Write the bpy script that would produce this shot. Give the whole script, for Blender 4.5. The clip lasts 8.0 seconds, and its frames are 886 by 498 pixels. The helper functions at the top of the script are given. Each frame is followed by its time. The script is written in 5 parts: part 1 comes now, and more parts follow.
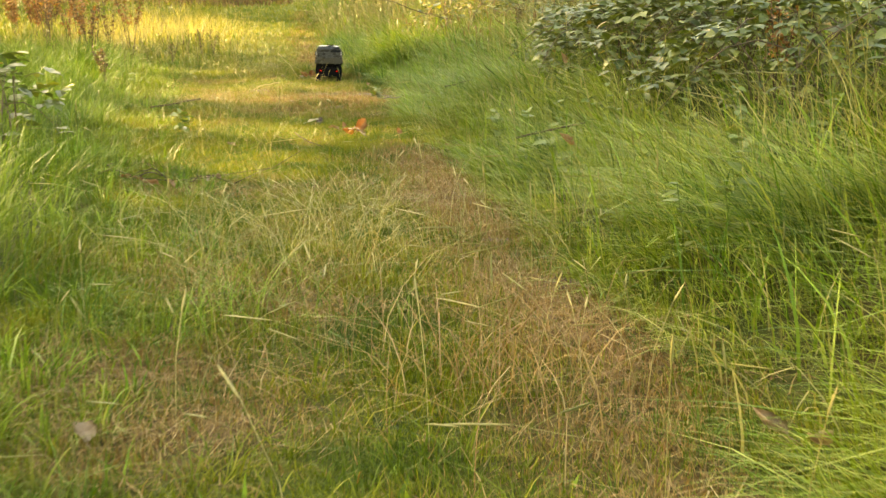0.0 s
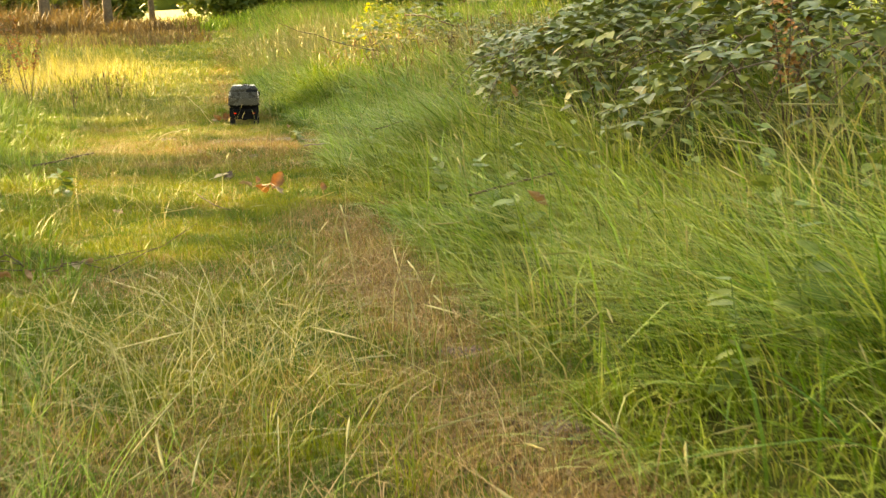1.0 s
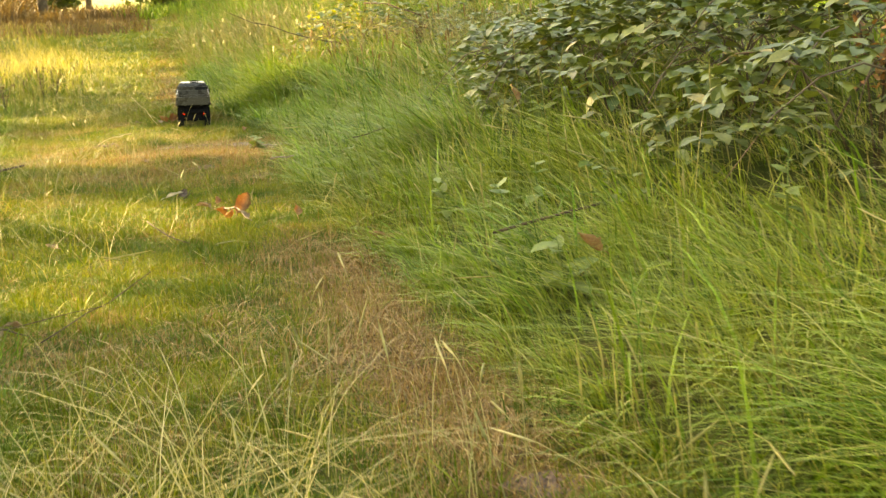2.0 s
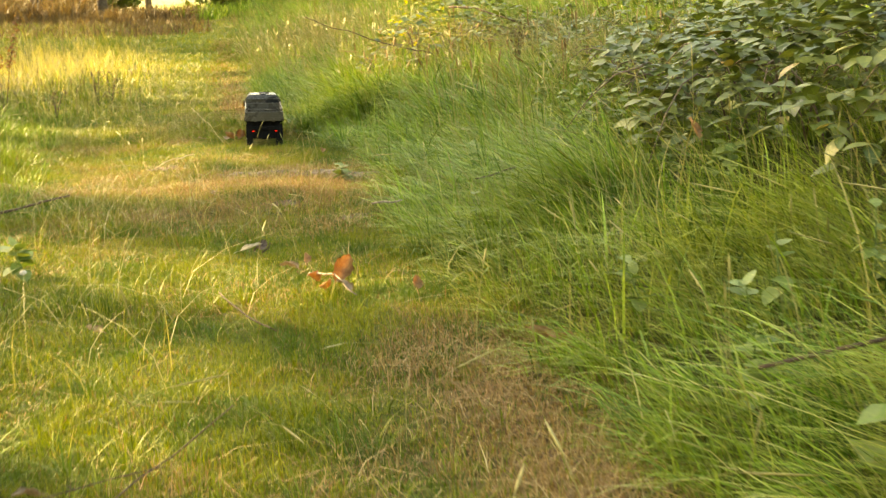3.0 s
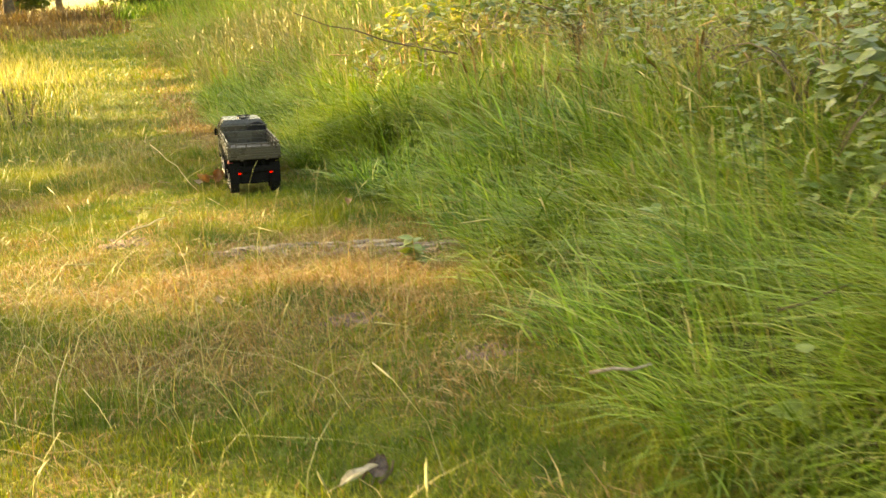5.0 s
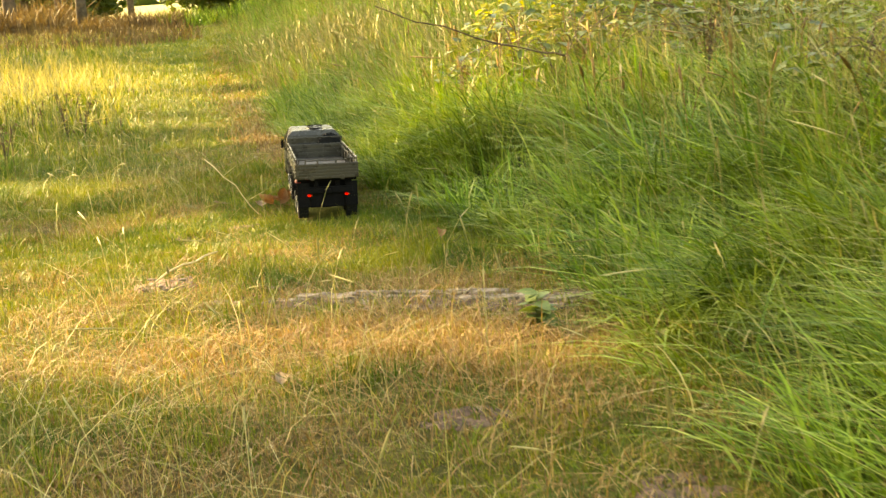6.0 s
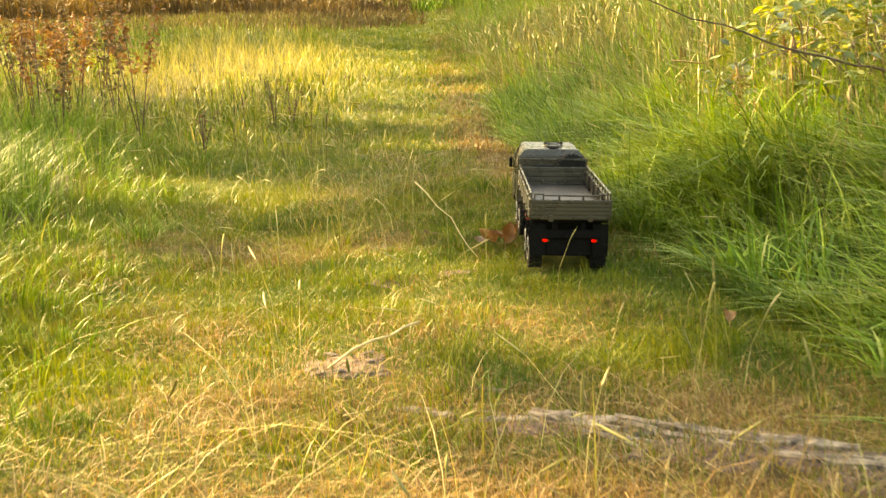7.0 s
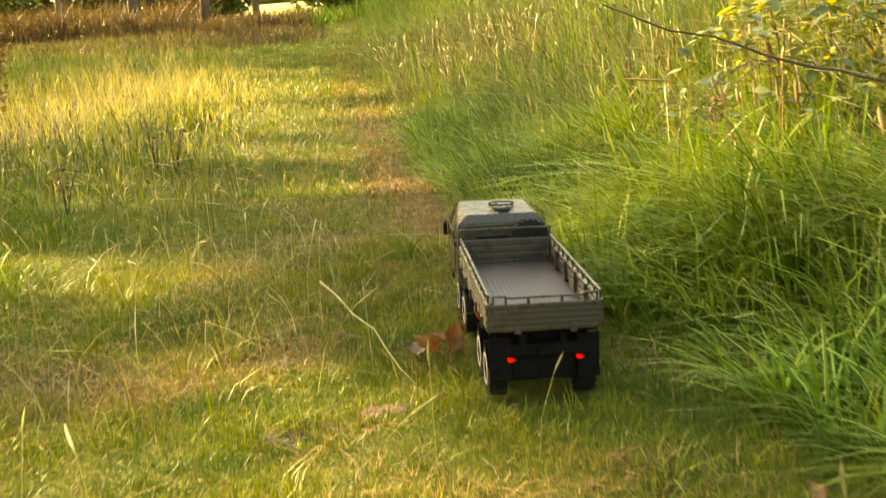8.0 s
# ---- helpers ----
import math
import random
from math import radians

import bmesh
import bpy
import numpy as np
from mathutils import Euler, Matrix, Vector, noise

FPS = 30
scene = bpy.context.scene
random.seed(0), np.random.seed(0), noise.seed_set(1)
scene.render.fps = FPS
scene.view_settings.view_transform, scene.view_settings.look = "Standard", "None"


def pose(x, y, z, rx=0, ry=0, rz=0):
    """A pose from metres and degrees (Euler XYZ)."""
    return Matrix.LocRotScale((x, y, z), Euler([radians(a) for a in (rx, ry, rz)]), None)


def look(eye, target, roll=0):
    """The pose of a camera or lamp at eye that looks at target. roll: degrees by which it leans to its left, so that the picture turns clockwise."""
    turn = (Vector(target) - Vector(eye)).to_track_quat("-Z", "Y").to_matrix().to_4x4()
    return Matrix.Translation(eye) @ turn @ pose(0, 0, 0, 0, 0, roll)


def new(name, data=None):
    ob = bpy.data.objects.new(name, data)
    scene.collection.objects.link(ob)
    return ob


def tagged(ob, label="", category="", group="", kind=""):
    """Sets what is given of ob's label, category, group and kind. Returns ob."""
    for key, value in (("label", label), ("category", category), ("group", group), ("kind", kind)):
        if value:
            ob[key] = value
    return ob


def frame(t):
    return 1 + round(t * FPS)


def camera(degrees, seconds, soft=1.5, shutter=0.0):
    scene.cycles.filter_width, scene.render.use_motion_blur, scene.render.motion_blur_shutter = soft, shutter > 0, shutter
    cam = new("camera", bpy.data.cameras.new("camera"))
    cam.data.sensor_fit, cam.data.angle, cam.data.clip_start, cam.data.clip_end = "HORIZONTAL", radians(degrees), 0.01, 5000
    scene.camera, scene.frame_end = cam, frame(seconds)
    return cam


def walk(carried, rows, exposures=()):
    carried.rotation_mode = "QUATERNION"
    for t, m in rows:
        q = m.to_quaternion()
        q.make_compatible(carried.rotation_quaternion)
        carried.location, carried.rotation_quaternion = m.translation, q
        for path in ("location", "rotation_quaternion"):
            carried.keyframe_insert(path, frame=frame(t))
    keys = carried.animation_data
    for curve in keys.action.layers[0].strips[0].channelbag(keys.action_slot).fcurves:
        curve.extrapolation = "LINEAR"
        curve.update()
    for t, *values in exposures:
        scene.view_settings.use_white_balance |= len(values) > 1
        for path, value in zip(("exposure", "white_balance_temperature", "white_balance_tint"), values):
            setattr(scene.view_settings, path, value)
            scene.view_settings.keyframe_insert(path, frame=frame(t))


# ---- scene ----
cam = camera(42.7, 8.0, soft=1.4, shutter=0.25)
PATH = [
    (0, (0.052, 0.041, 0.68), (0.036, 1.992, 0.237), -1.1),
    (0.2, (0.055, 0.223, 0.66), (0.074, 2.174, 0.22), -1.7),
    (0.5, (0.054, 0.477, 0.676), (0.177, 2.425, 0.239), -1.9),
    (0.8, (0.052, 0.76, 0.664), (0.141, 2.717, 0.258), -1.5),
    (1, (0.045, 0.938, 0.657), (0.144, 2.896, 0.261), -3.2),
    (1.2, (0.04, 1.087, 0.676), (0.108, 3.047, 0.281), -0.6),
    (2.3, (-0.142, 1.884, 0.699), (0.075, 3.824, 0.264), -4.4),
    (2.5, (-0.178, 2.082, 0.717), (-0.008, 4.027, 0.283), -4.4),
    (2.7, (-0.212, 2.275, 0.731), (-0.122, 4.229, 0.314), -2.3),
    (3, (-0.267, 2.602, 0.711), (-0.162, 4.555, 0.296), -2.9),
    (3.2, (-0.329, 2.788, 0.712), (-0.132, 4.737, 0.308), -3.4),
    (3.5, (-0.41, 3.033, 0.723), (-0.186, 4.977, 0.308), -4.0),
    (3.8, (-0.48, 3.341, 0.687), (-0.257, 5.283, 0.263), -6.3),
    (4, (-0.515, 3.511, 0.705), (-0.31, 5.452, 0.268), -4.6),
    (4.2, (-0.545, 3.686, 0.716), (-0.367, 5.624, 0.256), -3.9),
    (4.5, (-0.601, 3.945, 0.717), (-0.394, 5.879, 0.252), -3.9),
    (4.8, (-0.666, 4.218, 0.741), (-0.423, 6.151, 0.291), -4.8),
    (5, (-0.703, 4.383, 0.734), (-0.47, 6.32, 0.294), -4.8),
    (5.2, (-0.72, 4.571, 0.714), (-0.537, 6.517, 0.29), -5.6),
    (6.3, (-0.772, 5.434, 0.652), (-0.701, 7.39, 0.238), -3.9),
    (6.5, (-0.8, 5.633, 0.638), (-0.854, 7.589, 0.227), -4.7),
    (6.7, (-0.821, 5.817, 0.648), (-0.993, 7.769, 0.249), -2.8),
    (7, (-0.855, 6.088, 0.677), (-1.095, 8.031, 0.268), -2.3),
    (7.3, (-0.92, 6.339, 0.67), (-0.977, 8.296, 0.262), -3.8),
    (7.5, (-0.948, 6.508, 0.698), (-0.983, 8.461, 0.27), -3.8),
    (7.7, (-0.961, 6.687, 0.707), (-1.015, 8.638, 0.271), -4.1),
    (8, (-0.956, 6.985, 0.711), (-1.047, 8.941, 0.307), -5.1),
]
walk(cam, [(t, look(eye, target, roll)) for t, eye, target, roll in PATH], exposures=[(0.0, 3.10, 12500, 7), (5.2, 3.10, 12500, 7), (6.6, 3.06, 13000, 7), (7.1, 2.98, 13400, 7), (7.5, 2.84, 13600, 7), (8.0, 2.86, 13800, 7)])

# ---- daylight: a low sun from ahead and to one side, mostly behind trees ----
SUN = Vector((-0.74, 0.52, 0.43)).normalized()
world = bpy.data.worlds.new("sky")
scene.world = world
world.use_nodes = True
wn = world.node_tree.nodes
sky = wn.new("ShaderNodeTexSky")
sky.sky_type, sky.sun_disc = "NISHITA", False
sky.sun_elevation = math.asin(SUN.z)
sky.sun_rotation = math.atan2(SUN.x, SUN.y)
sky.air_density, sky.dust_density = 1.0, 2.5
wn["Background"].inputs["Strength"].default_value = 0.138
world.node_tree.links.new(sky.outputs[0], wn["Background"].inputs["Color"])
lamp = bpy.data.lights.new("sun", "SUN")
lamp.energy, lamp.angle, lamp.color = 3.6, radians(0.8), (1.0, 0.86, 0.62)
sun = new("sun", lamp)
sun.matrix_world = look(SUN * 60, (0, 0, 0))

rng = np.random.default_rng(7)


# ---- materials ----
def nodes_of(name):
    m = bpy.data.materials.new(name)
    m.use_nodes = True
    t = m.node_tree
    t.nodes.clear()
    return m, t.nodes, t.links


def ramp(nodes, stops):
    r = nodes.new("ShaderNodeValToRGB")
    e = r.color_ramp.elements
    while len(e) < len(stops):
        e.new(0.5)
    for el, (p, c) in zip(e, stops):
        el.position, el.color = p, (*c, 1)
    return r


def noise_at(nodes, links, scale, detail=4, rough=0.6, coord="Object"):
    tc = nodes.new("ShaderNodeTexCoord")
    n = nodes.new("ShaderNodeTexNoise")
    n.inputs["Scale"].default_value = scale
    n.inputs["Detail"].default_value = detail
    n.inputs["Roughness"].default_value = rough
    links.new(tc.outputs[coord], n.inputs["Vector"])
    return n


def mixed(nodes, links, a, b, fac, mode="MIX"):
    m = nodes.new("ShaderNodeMix")
    m.data_type, m.blend_type = "RGBA", mode
    if isinstance(fac, float):
        m.inputs[0].default_value = fac
    else:
        links.new(fac, m.inputs[0])
    for sock, v in ((m.inputs[6], a), (m.inputs[7], b)):
        if isinstance(v, tuple):
            sock.default_value = (*v, 1)
        else:
            links.new(v, sock)
    return m.outputs[2]


def leafy(name, stops, patch, through_light=0.35, rough=0.5, patch_scale=1.3, patch_amount=0.5, gloss=0.35, deep=None, deep_scale=4.0):
    """Blades and leaves: a colour for each blade, larger patches, light through the leaf."""
    m, n, l = nodes_of(name)
    geo = n.new("ShaderNodeNewGeometry")
    r = ramp(n, stops)
    l.new(geo.outputs["Random Per Island"], r.inputs[0])
    big = noise_at(n, l, patch_scale, 3)
    pr = ramp(n, [(0.4, (0, 0, 0)), (0.65, (patch_amount,) * 3)])
    l.new(big.outputs["Fac"], pr.inputs[0])
    c = mixed(n, l, r.outputs[0], patch, pr.outputs[0])
    if deep:
        dn = noise_at(n, l, deep_scale, 2)
        dr = ramp(n, [(0.38, (0.75, 0.75, 0.75)), (0.52, (0, 0, 0))])
        l.new(dn.outputs["Fac"], dr.inputs[0])
        c = mixed(n, l, c, deep, dr.outputs[0])
    fine = noise_at(n, l, 90, 2)
    fr = ramp(n, [(0.3, (0.76, 0.78, 0.76)), (0.7, (1.18, 1.17, 1.12))])
    l.new(fine.outputs["Fac"], fr.inputs[0])
    c = mixed(n, l, c, fr.outputs[0], 1.0, "MULTIPLY")
    p = n.new("ShaderNodeBsdfPrincipled")
    p.inputs["Roughness"].default_value = rough
    p.inputs["Specular IOR Level"].default_value = gloss
    l.new(c, p.inputs["Base Color"])
    tr = n.new("ShaderNodeBsdfTranslucent")
    warm = mixed(n, l, c, (1.0, 0.95, 0.45), 1.0, "MULTIPLY")
    l.new(warm, tr.inputs["Color"])
    mx = n.new("ShaderNodeMixShader")
    mx.inputs[0].default_value = through_light
    out = n.new("ShaderNodeOutputMaterial")
    l.new(p.outputs[0], mx.inputs[1])
    l.new(tr.outputs[0], mx.inputs[2])
    l.new(mx.outputs[0], out.inputs[0])
    return m


def solid(name, a, b, scale=30, rough=0.6, metal=0.0, bump=0.2, fine=200.0, coord="Object", gloss=0.5, glow=None):
    """Two colours in a noise, with finer grain and relief."""
    m, n, l = nodes_of(name)
    big = noise_at(n, l, scale, 5, 0.65, coord)
    r = ramp(n, [(0.35, a), (0.68, b)])
    l.new(big.outputs["Fac"], r.inputs[0])
    small = noise_at(n, l, fine, 3, 0.6, coord)
    fr = ramp(n, [(0.3, (0.8, 0.8, 0.8)), (0.7, (1.15, 1.15, 1.15))])
    l.new(small.outputs["Fac"], fr.inputs[0])
    c = mixed(n, l, r.outputs[0], fr.outputs[0], 1.0, "MULTIPLY")
    p = n.new("ShaderNodeBsdfPrincipled")
    p.inputs["Metallic"].default_value = metal
    p.inputs["Specular IOR Level"].default_value = gloss
    rr = n.new("ShaderNodeMapRange")
    rr.inputs[3].default_value, rr.inputs[4].default_value = max(0.05, rough - 0.12), min(1, rough + 0.12)
    l.new(big.outputs["Fac"], rr.inputs[0])
    l.new(rr.outputs[0], p.inputs["Roughness"])
    l.new(c, p.inputs["Base Color"])
    if bump:
        bp = n.new("ShaderNodeBump")
        bp.inputs["Strength"].default_value, bp.inputs["Distance"].default_value = bump, 0.004
        l.new(small.outputs["Fac"], bp.inputs["Height"])
        l.new(bp.outputs[0], p.inputs["Normal"])
    if glow:
        p.inputs["Emission Color"].default_value = (*glow[0], 1)
        p.inputs["Emission Strength"].default_value = glow[1]
    out = n.new("ShaderNodeOutputMaterial")
    l.new(p.outputs[0], out.inputs[0])
    return m


def ground_material():
    """Moss and thatch on the track, soil under the verges; the mesh says how worn and dry each place is."""
    m, n, l = nodes_of("soil_and_moss")
    big = noise_at(n, l, 1.6, 5)
    r = ramp(n, [(0.3, (0.035, 0.058, 0.007)), (0.5, (0.055, 0.064, 0.010)), (0.7, (0.090, 0.066, 0.020))])
    l.new(big.outputs["Fac"], r.inputs[0])
    moss = noise_at(n, l, 11, 5, 0.7)
    mo = ramp(n, [(0.32, (0.040, 0.072, 0.007)), (0.5, (0.078, 0.108, 0.011)), (0.68, (0.135, 0.130, 0.020))])
    l.new(moss.outputs["Fac"], mo.inputs[0])
    th = ramp(n, [(0.3, (0.075, 0.042, 0.018)), (0.5, (0.16, 0.098, 0.042)), (0.7, (0.27, 0.175, 0.080))])
    l.new(moss.outputs["Fac"], th.inputs[0])
    dry, worn = n.new("ShaderNodeAttribute"), n.new("ShaderNodeAttribute")
    dry.attribute_name, worn.attribute_name = "dry", "worn"
    track = mixed(n, l, mo.outputs[0], th.outputs[0], dry.outputs["Fac"])
    c = mixed(n, l, r.outputs[0], track, worn.outputs["Fac"])
    fine = noise_at(n, l, 150, 6, 0.75)
    fr = ramp(n, [(0.32, (0.45, 0.46, 0.45)), (0.52, (0.95, 0.95, 0.9)), (0.70, (1.7, 1.6, 1.4))])
    l.new(fine.outputs["Fac"], fr.inputs[0])
    near = mixed(n, l, c, fr.outputs[0], 1.0, "MULTIPLY")
    # stubble field beyond the wood
    tc = n.new("ShaderNodeTexCoord")
    sp = n.new("ShaderNodeSeparateXYZ")
    l.new(tc.outputs["Object"], sp.inputs[0])
    mr = n.new("ShaderNodeMapRange")
    mr.inputs[1].default_value, mr.inputs[2].default_value = 40.0, 44.0
    l.new(sp.outputs[1], mr.inputs[0])
    c = mixed(n, l, near, (0.26, 0.24, 0.10), mr.outputs[0])
    p = n.new("ShaderNodeBsdfPrincipled")
    p.inputs["Roughness"].default_value = 0.95
    p.inputs["Specular IOR Level"].default_value = 0.2
    l.new(c, p.inputs["Base Color"])
    bp = n.new("ShaderNodeBump")
    bp.inputs["Strength"].default_value, bp.inputs["Distance"].default_value = 0.8, 0.01
    l.new(fine.outputs["Fac"], bp.inputs["Height"])
    l.new(bp.outputs[0], p.inputs["Normal"])
    out = n.new("ShaderNodeOutputMaterial")
    l.new(p.outputs[0], out.inputs[0])
    return m


M_GROUND = ground_material()
M_LAWN = leafy("lawn_blades", [(0.0, (0.050, 0.096, 0.006)), (0.4, (0.122, 0.180, 0.012)), (0.8, (0.225, 0.258, 0.022)), (1.0, (0.37, 0.34, 0.065))], (0.255, 0.245, 0.022), 0.2, gloss=0.2, patch_scale=2.6, patch_amount=0.6, deep=(0.045, 0.110, 0.010), deep_scale=3.6)
M_VERGE = leafy("verge_blades", [(0.0, (0.042, 0.100, 0.009)), (0.35, (0.122, 0.236, 0.022)), (0.7, (0.235, 0.375, 0.045)), (0.92, (0.36, 0.48, 0.085)), (1.0, (0.54, 0.52, 0.18))], (0.24, 0.285, 0.036), 0.2, gloss=0.18, rough=0.48, patch_scale=2.2, patch_amount=0.6, deep=(0.052, 0.115, 0.010), deep_scale=3.4)
M_FEATHER = leafy("feathery_blades", [(0.0, (0.14, 0.21, 0.024)), (0.5, (0.30, 0.38, 0.062)), (0.9, (0.46, 0.51, 0.13)), (1.0, (0.60, 0.54, 0.22))], (0.38, 0.37, 0.075), 0.22, gloss=0.3, rough=0.45)
M_STRAW = leafy("straw_blades", [(0.0, (0.19, 0.10, 0.035)), (0.4, (0.30, 0.18, 0.065)), (0.8, (0.42, 0.285, 0.11)), (1.0, (0.58, 0.45, 0.22))], (0.27, 0.15, 0.055), 0.22, 0.6)
M_PALE = leafy("pale_stalks", [(0.0, (0.22, 0.22, 0.065)), (0.5, (0.35, 0.31, 0.11)), (1.0, (0.55, 0.46, 0.20))], (0.30, 0.26, 0.085), 0.25, 0.5)
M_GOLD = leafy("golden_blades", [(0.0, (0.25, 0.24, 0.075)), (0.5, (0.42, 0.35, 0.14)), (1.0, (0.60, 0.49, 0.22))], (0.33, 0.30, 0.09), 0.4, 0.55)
M_BRACKEN = leafy("dead_bracken", [(0.0, (0.08, 0.050, 0.022)), (0.6, (0.15, 0.090, 0.038)), (1.0, (0.23, 0.145, 0.055))], (0.20, 0.15, 0.05), 0.2, 0.7)
M_BRAMBLE = leafy("bramble_leaf", [(0.0, (0.048, 0.080, 0.012)), (0.5, (0.100, 0.138, 0.026)), (0.85, (0.185, 0.215, 0.055)), (0.97, (0.32, 0.34, 0.13)), (1.0, (0.40, 0.25, 0.06))], (0.16, 0.20, 0.055), 0.22, 0.42, gloss=0.4, patch_scale=5.0)
M_NETTLE = leafy("herb_leaf", [(0.0, (0.085, 0.15, 0.032)), (0.7, (0.16, 0.225, 0.062)), (1.0, (0.22, 0.275, 0.09))], (0.15, 0.20, 0.055), 0.22, 0.5, gloss=0.25)
M_CROWN = leafy("tree_leaf", [(0.0, (0.05, 0.09, 0.02)), (0.6, (0.09, 0.14, 0.03)), (1.0, (0.18, 0.21, 0.05))], (0.12, 0.15, 0.03), 0.4, 0.5)
M_YELLOW = leafy("yellow_leaf", [(0.0, (0.22, 0.26, 0.035)), (1.0, (0.42, 0.40, 0.06))], (0.40, 0.36, 0.05), 0.45, 0.5)
M_RUST = leafy("rusty_seed", [(0.0, (0.20, 0.085, 0.030)), (0.6, (0.33, 0.15, 0.055)), (1.0, (0.44, 0.25, 0.10))], (0.27, 0.12, 0.045), 0.25, 0.6)
M_DEADLEAF = solid("dead_leaf", (0.28, 0.135, 0.048), (0.46, 0.27, 0.115), 35, 0.6, bump=0.3)
M_PALELEAF = solid("pale_dead_leaf", (0.26, 0.17, 0.09), (0.44, 0.33, 0.21), 35, 0.6, bump=0.3)
M_BARK = solid("bark", (0.06, 0.045, 0.03), (0.17, 0.13, 0.09), 9, 0.9, bump=0.8, fine=45)
M_TWIG = solid("twig", (0.045, 0.027, 0.014), (0.15, 0.092, 0.048), 40, 0.85, bump=0.5)
M_DEADWOOD = solid("weathered_wood", (0.075, 0.052, 0.036), (0.42, 0.33, 0.24), 38, 0.85, bump=0.7, fine=120)
M_SOIL = solid("bare_soil", (0.040, 0.024, 0.016), (0.21, 0.13, 0.085), 75, 0.95, bump=0.9, fine=110)
M_SCRAP = solid("birch_bark", (0.46, 0.41, 0.32), (0.82, 0.77, 0.65), 45, 0.6, bump=0.3)
M_CRUMB = solid("crumbled_bark", (0.055, 0.038, 0.030), (0.27, 0.20, 0.16), 60, 0.9, bump=0.8, fine=160)
M_STEM = solid("straw_stem", (0.50, 0.36, 0.15), (0.70, 0.54, 0.28), 40, 0.5, bump=0.2)
M_CANE = solid("bramble_cane", (0.09, 0.05, 0.035), (0.17, 0.12, 0.06), 30, 0.6, bump=0.3)


# ---- meshes from arrays ----
def poly_mesh(name, verts, faces_by_size, smooth=False):
    """faces_by_size: a list of integer arrays, each with rows of 3 or of 4 indices."""
    me = bpy.data.meshes.new(name)
    me.vertices.add(len(verts))
    me.vertices.foreach_set("co", np.ascontiguousarray(verts, dtype=np.float32).ravel())
    loops = np.concatenate([f.ravel() for f in faces_by_size])
    totals = np.concatenate([np.full(len(f), f.shape[1]) for f in faces_by_size])
    starts = np.concatenate([[0], np.cumsum(totals)[:-1]])
    me.loops.add(len(loops))
    me.loops.foreach_set("vertex_index", loops.astype(np.int32))
    me.polygons.add(len(totals))
    me.polygons.foreach_set("loop_start", starts.astype(np.int32))
    me.polygons.foreach_set("loop_total", totals.astype(np.int32))
    if smooth:
        me.polygons.foreach_set("use_smooth", np.ones(len(totals), dtype=bool))
    me.update(calc_edges=True)
    return me


def place(name, me, material, parent=None, label=""):
    ob = new(name, me)
    me.materials.clear()
    me.materials.append(material)
    if parent is not None:
        ob.parent = parent
    if label:
        ob["label"] = label
    return ob


def part(name, bm, material, parent, label=""):
    me = bpy.data.meshes.new(name)
    bm.to_mesh(me)
    bm.free()
    return place(name, me, material, parent, label)


def smooth01(a, b, v):
    u = np.clip((v - a) / (b - a), 0, 1)
    return u * u * (3 - 2 * u)


def lattice(x, y, size, seed):
    """Smooth random values from 0 to 1 over the plan."""
    gx, gy = np.asarray(x) / size + seed * 17.3, np.asarray(y) / size + seed * 9.1
    ix, iy = np.floor(gx), np.floor(gy)
    fx, fy = gx - ix, gy - iy
    fx, fy = fx * fx * (3 - 2 * fx), fy * fy * (3 - 2 * fy)

    def h(a, b):
        v = np.sin(a * 127.1 + b * 311.7 + seed * 74.7) * 43758.5453
        return v - np.floor(v)
    return (h(ix, iy) * (1 - fx) + h(ix + 1, iy) * fx) * (1 - fy) + (h(ix, iy + 1) * (1 - fx) + h(ix + 1, iy + 1) * fx) * fy


# ---- the plan: a grassy track between two verges ----
def right_edge(y):
    return np.interp(y, [-6, 2, 3, 4.6, 5.5, 7, 7.6, 8.1, 8.7, 9.3, 10, 12, 14, 20, 40, 200], [0.8, 0.5, 0.33, 0.12, -0.08, -0.26, -0.20, -0.30, -0.42, -0.63, -0.85, -1.2, -1.48, -2.3, -4.8, -25])


def left_edge(y):
    return np.interp(y, [-6, 2, 3.2, 4.2, 5.6, 7.5, 10, 14, 20, 40, 200], [-0.5, -0.72, -0.80, -1.08, -1.6, -2.0, -2.5, -3.6, -4.8, -9, -40])


def ground_z(x, y):
    x, y = np.asarray(x, float), np.asarray(y, float)
    dr, dl = x - right_edge(y), left_edge(y) - x
    z = 0.30 * smooth01(0, 1.6, dr) + 0.12 * smooth01(1.6, 6, dr) + 0.08 * smooth01(0, 1.5, dl)
    up = np.clip(y - 12, 0, 12)
    z = z + 0.0015 * up * up + 0.036 * np.clip(y - 24, 0, 60)
    z = z + 0.03 * (lattice(x, y, 0.55, 1) - 0.5) + 0.014 * (lattice(x, y, 0.17, 2) - 0.5)
    return z


def bump_at(x, y, cx, cy, rx, ry):
    return np.exp(-((x - cx) / rx) ** 2 - ((y - cy) / ry) ** 2)


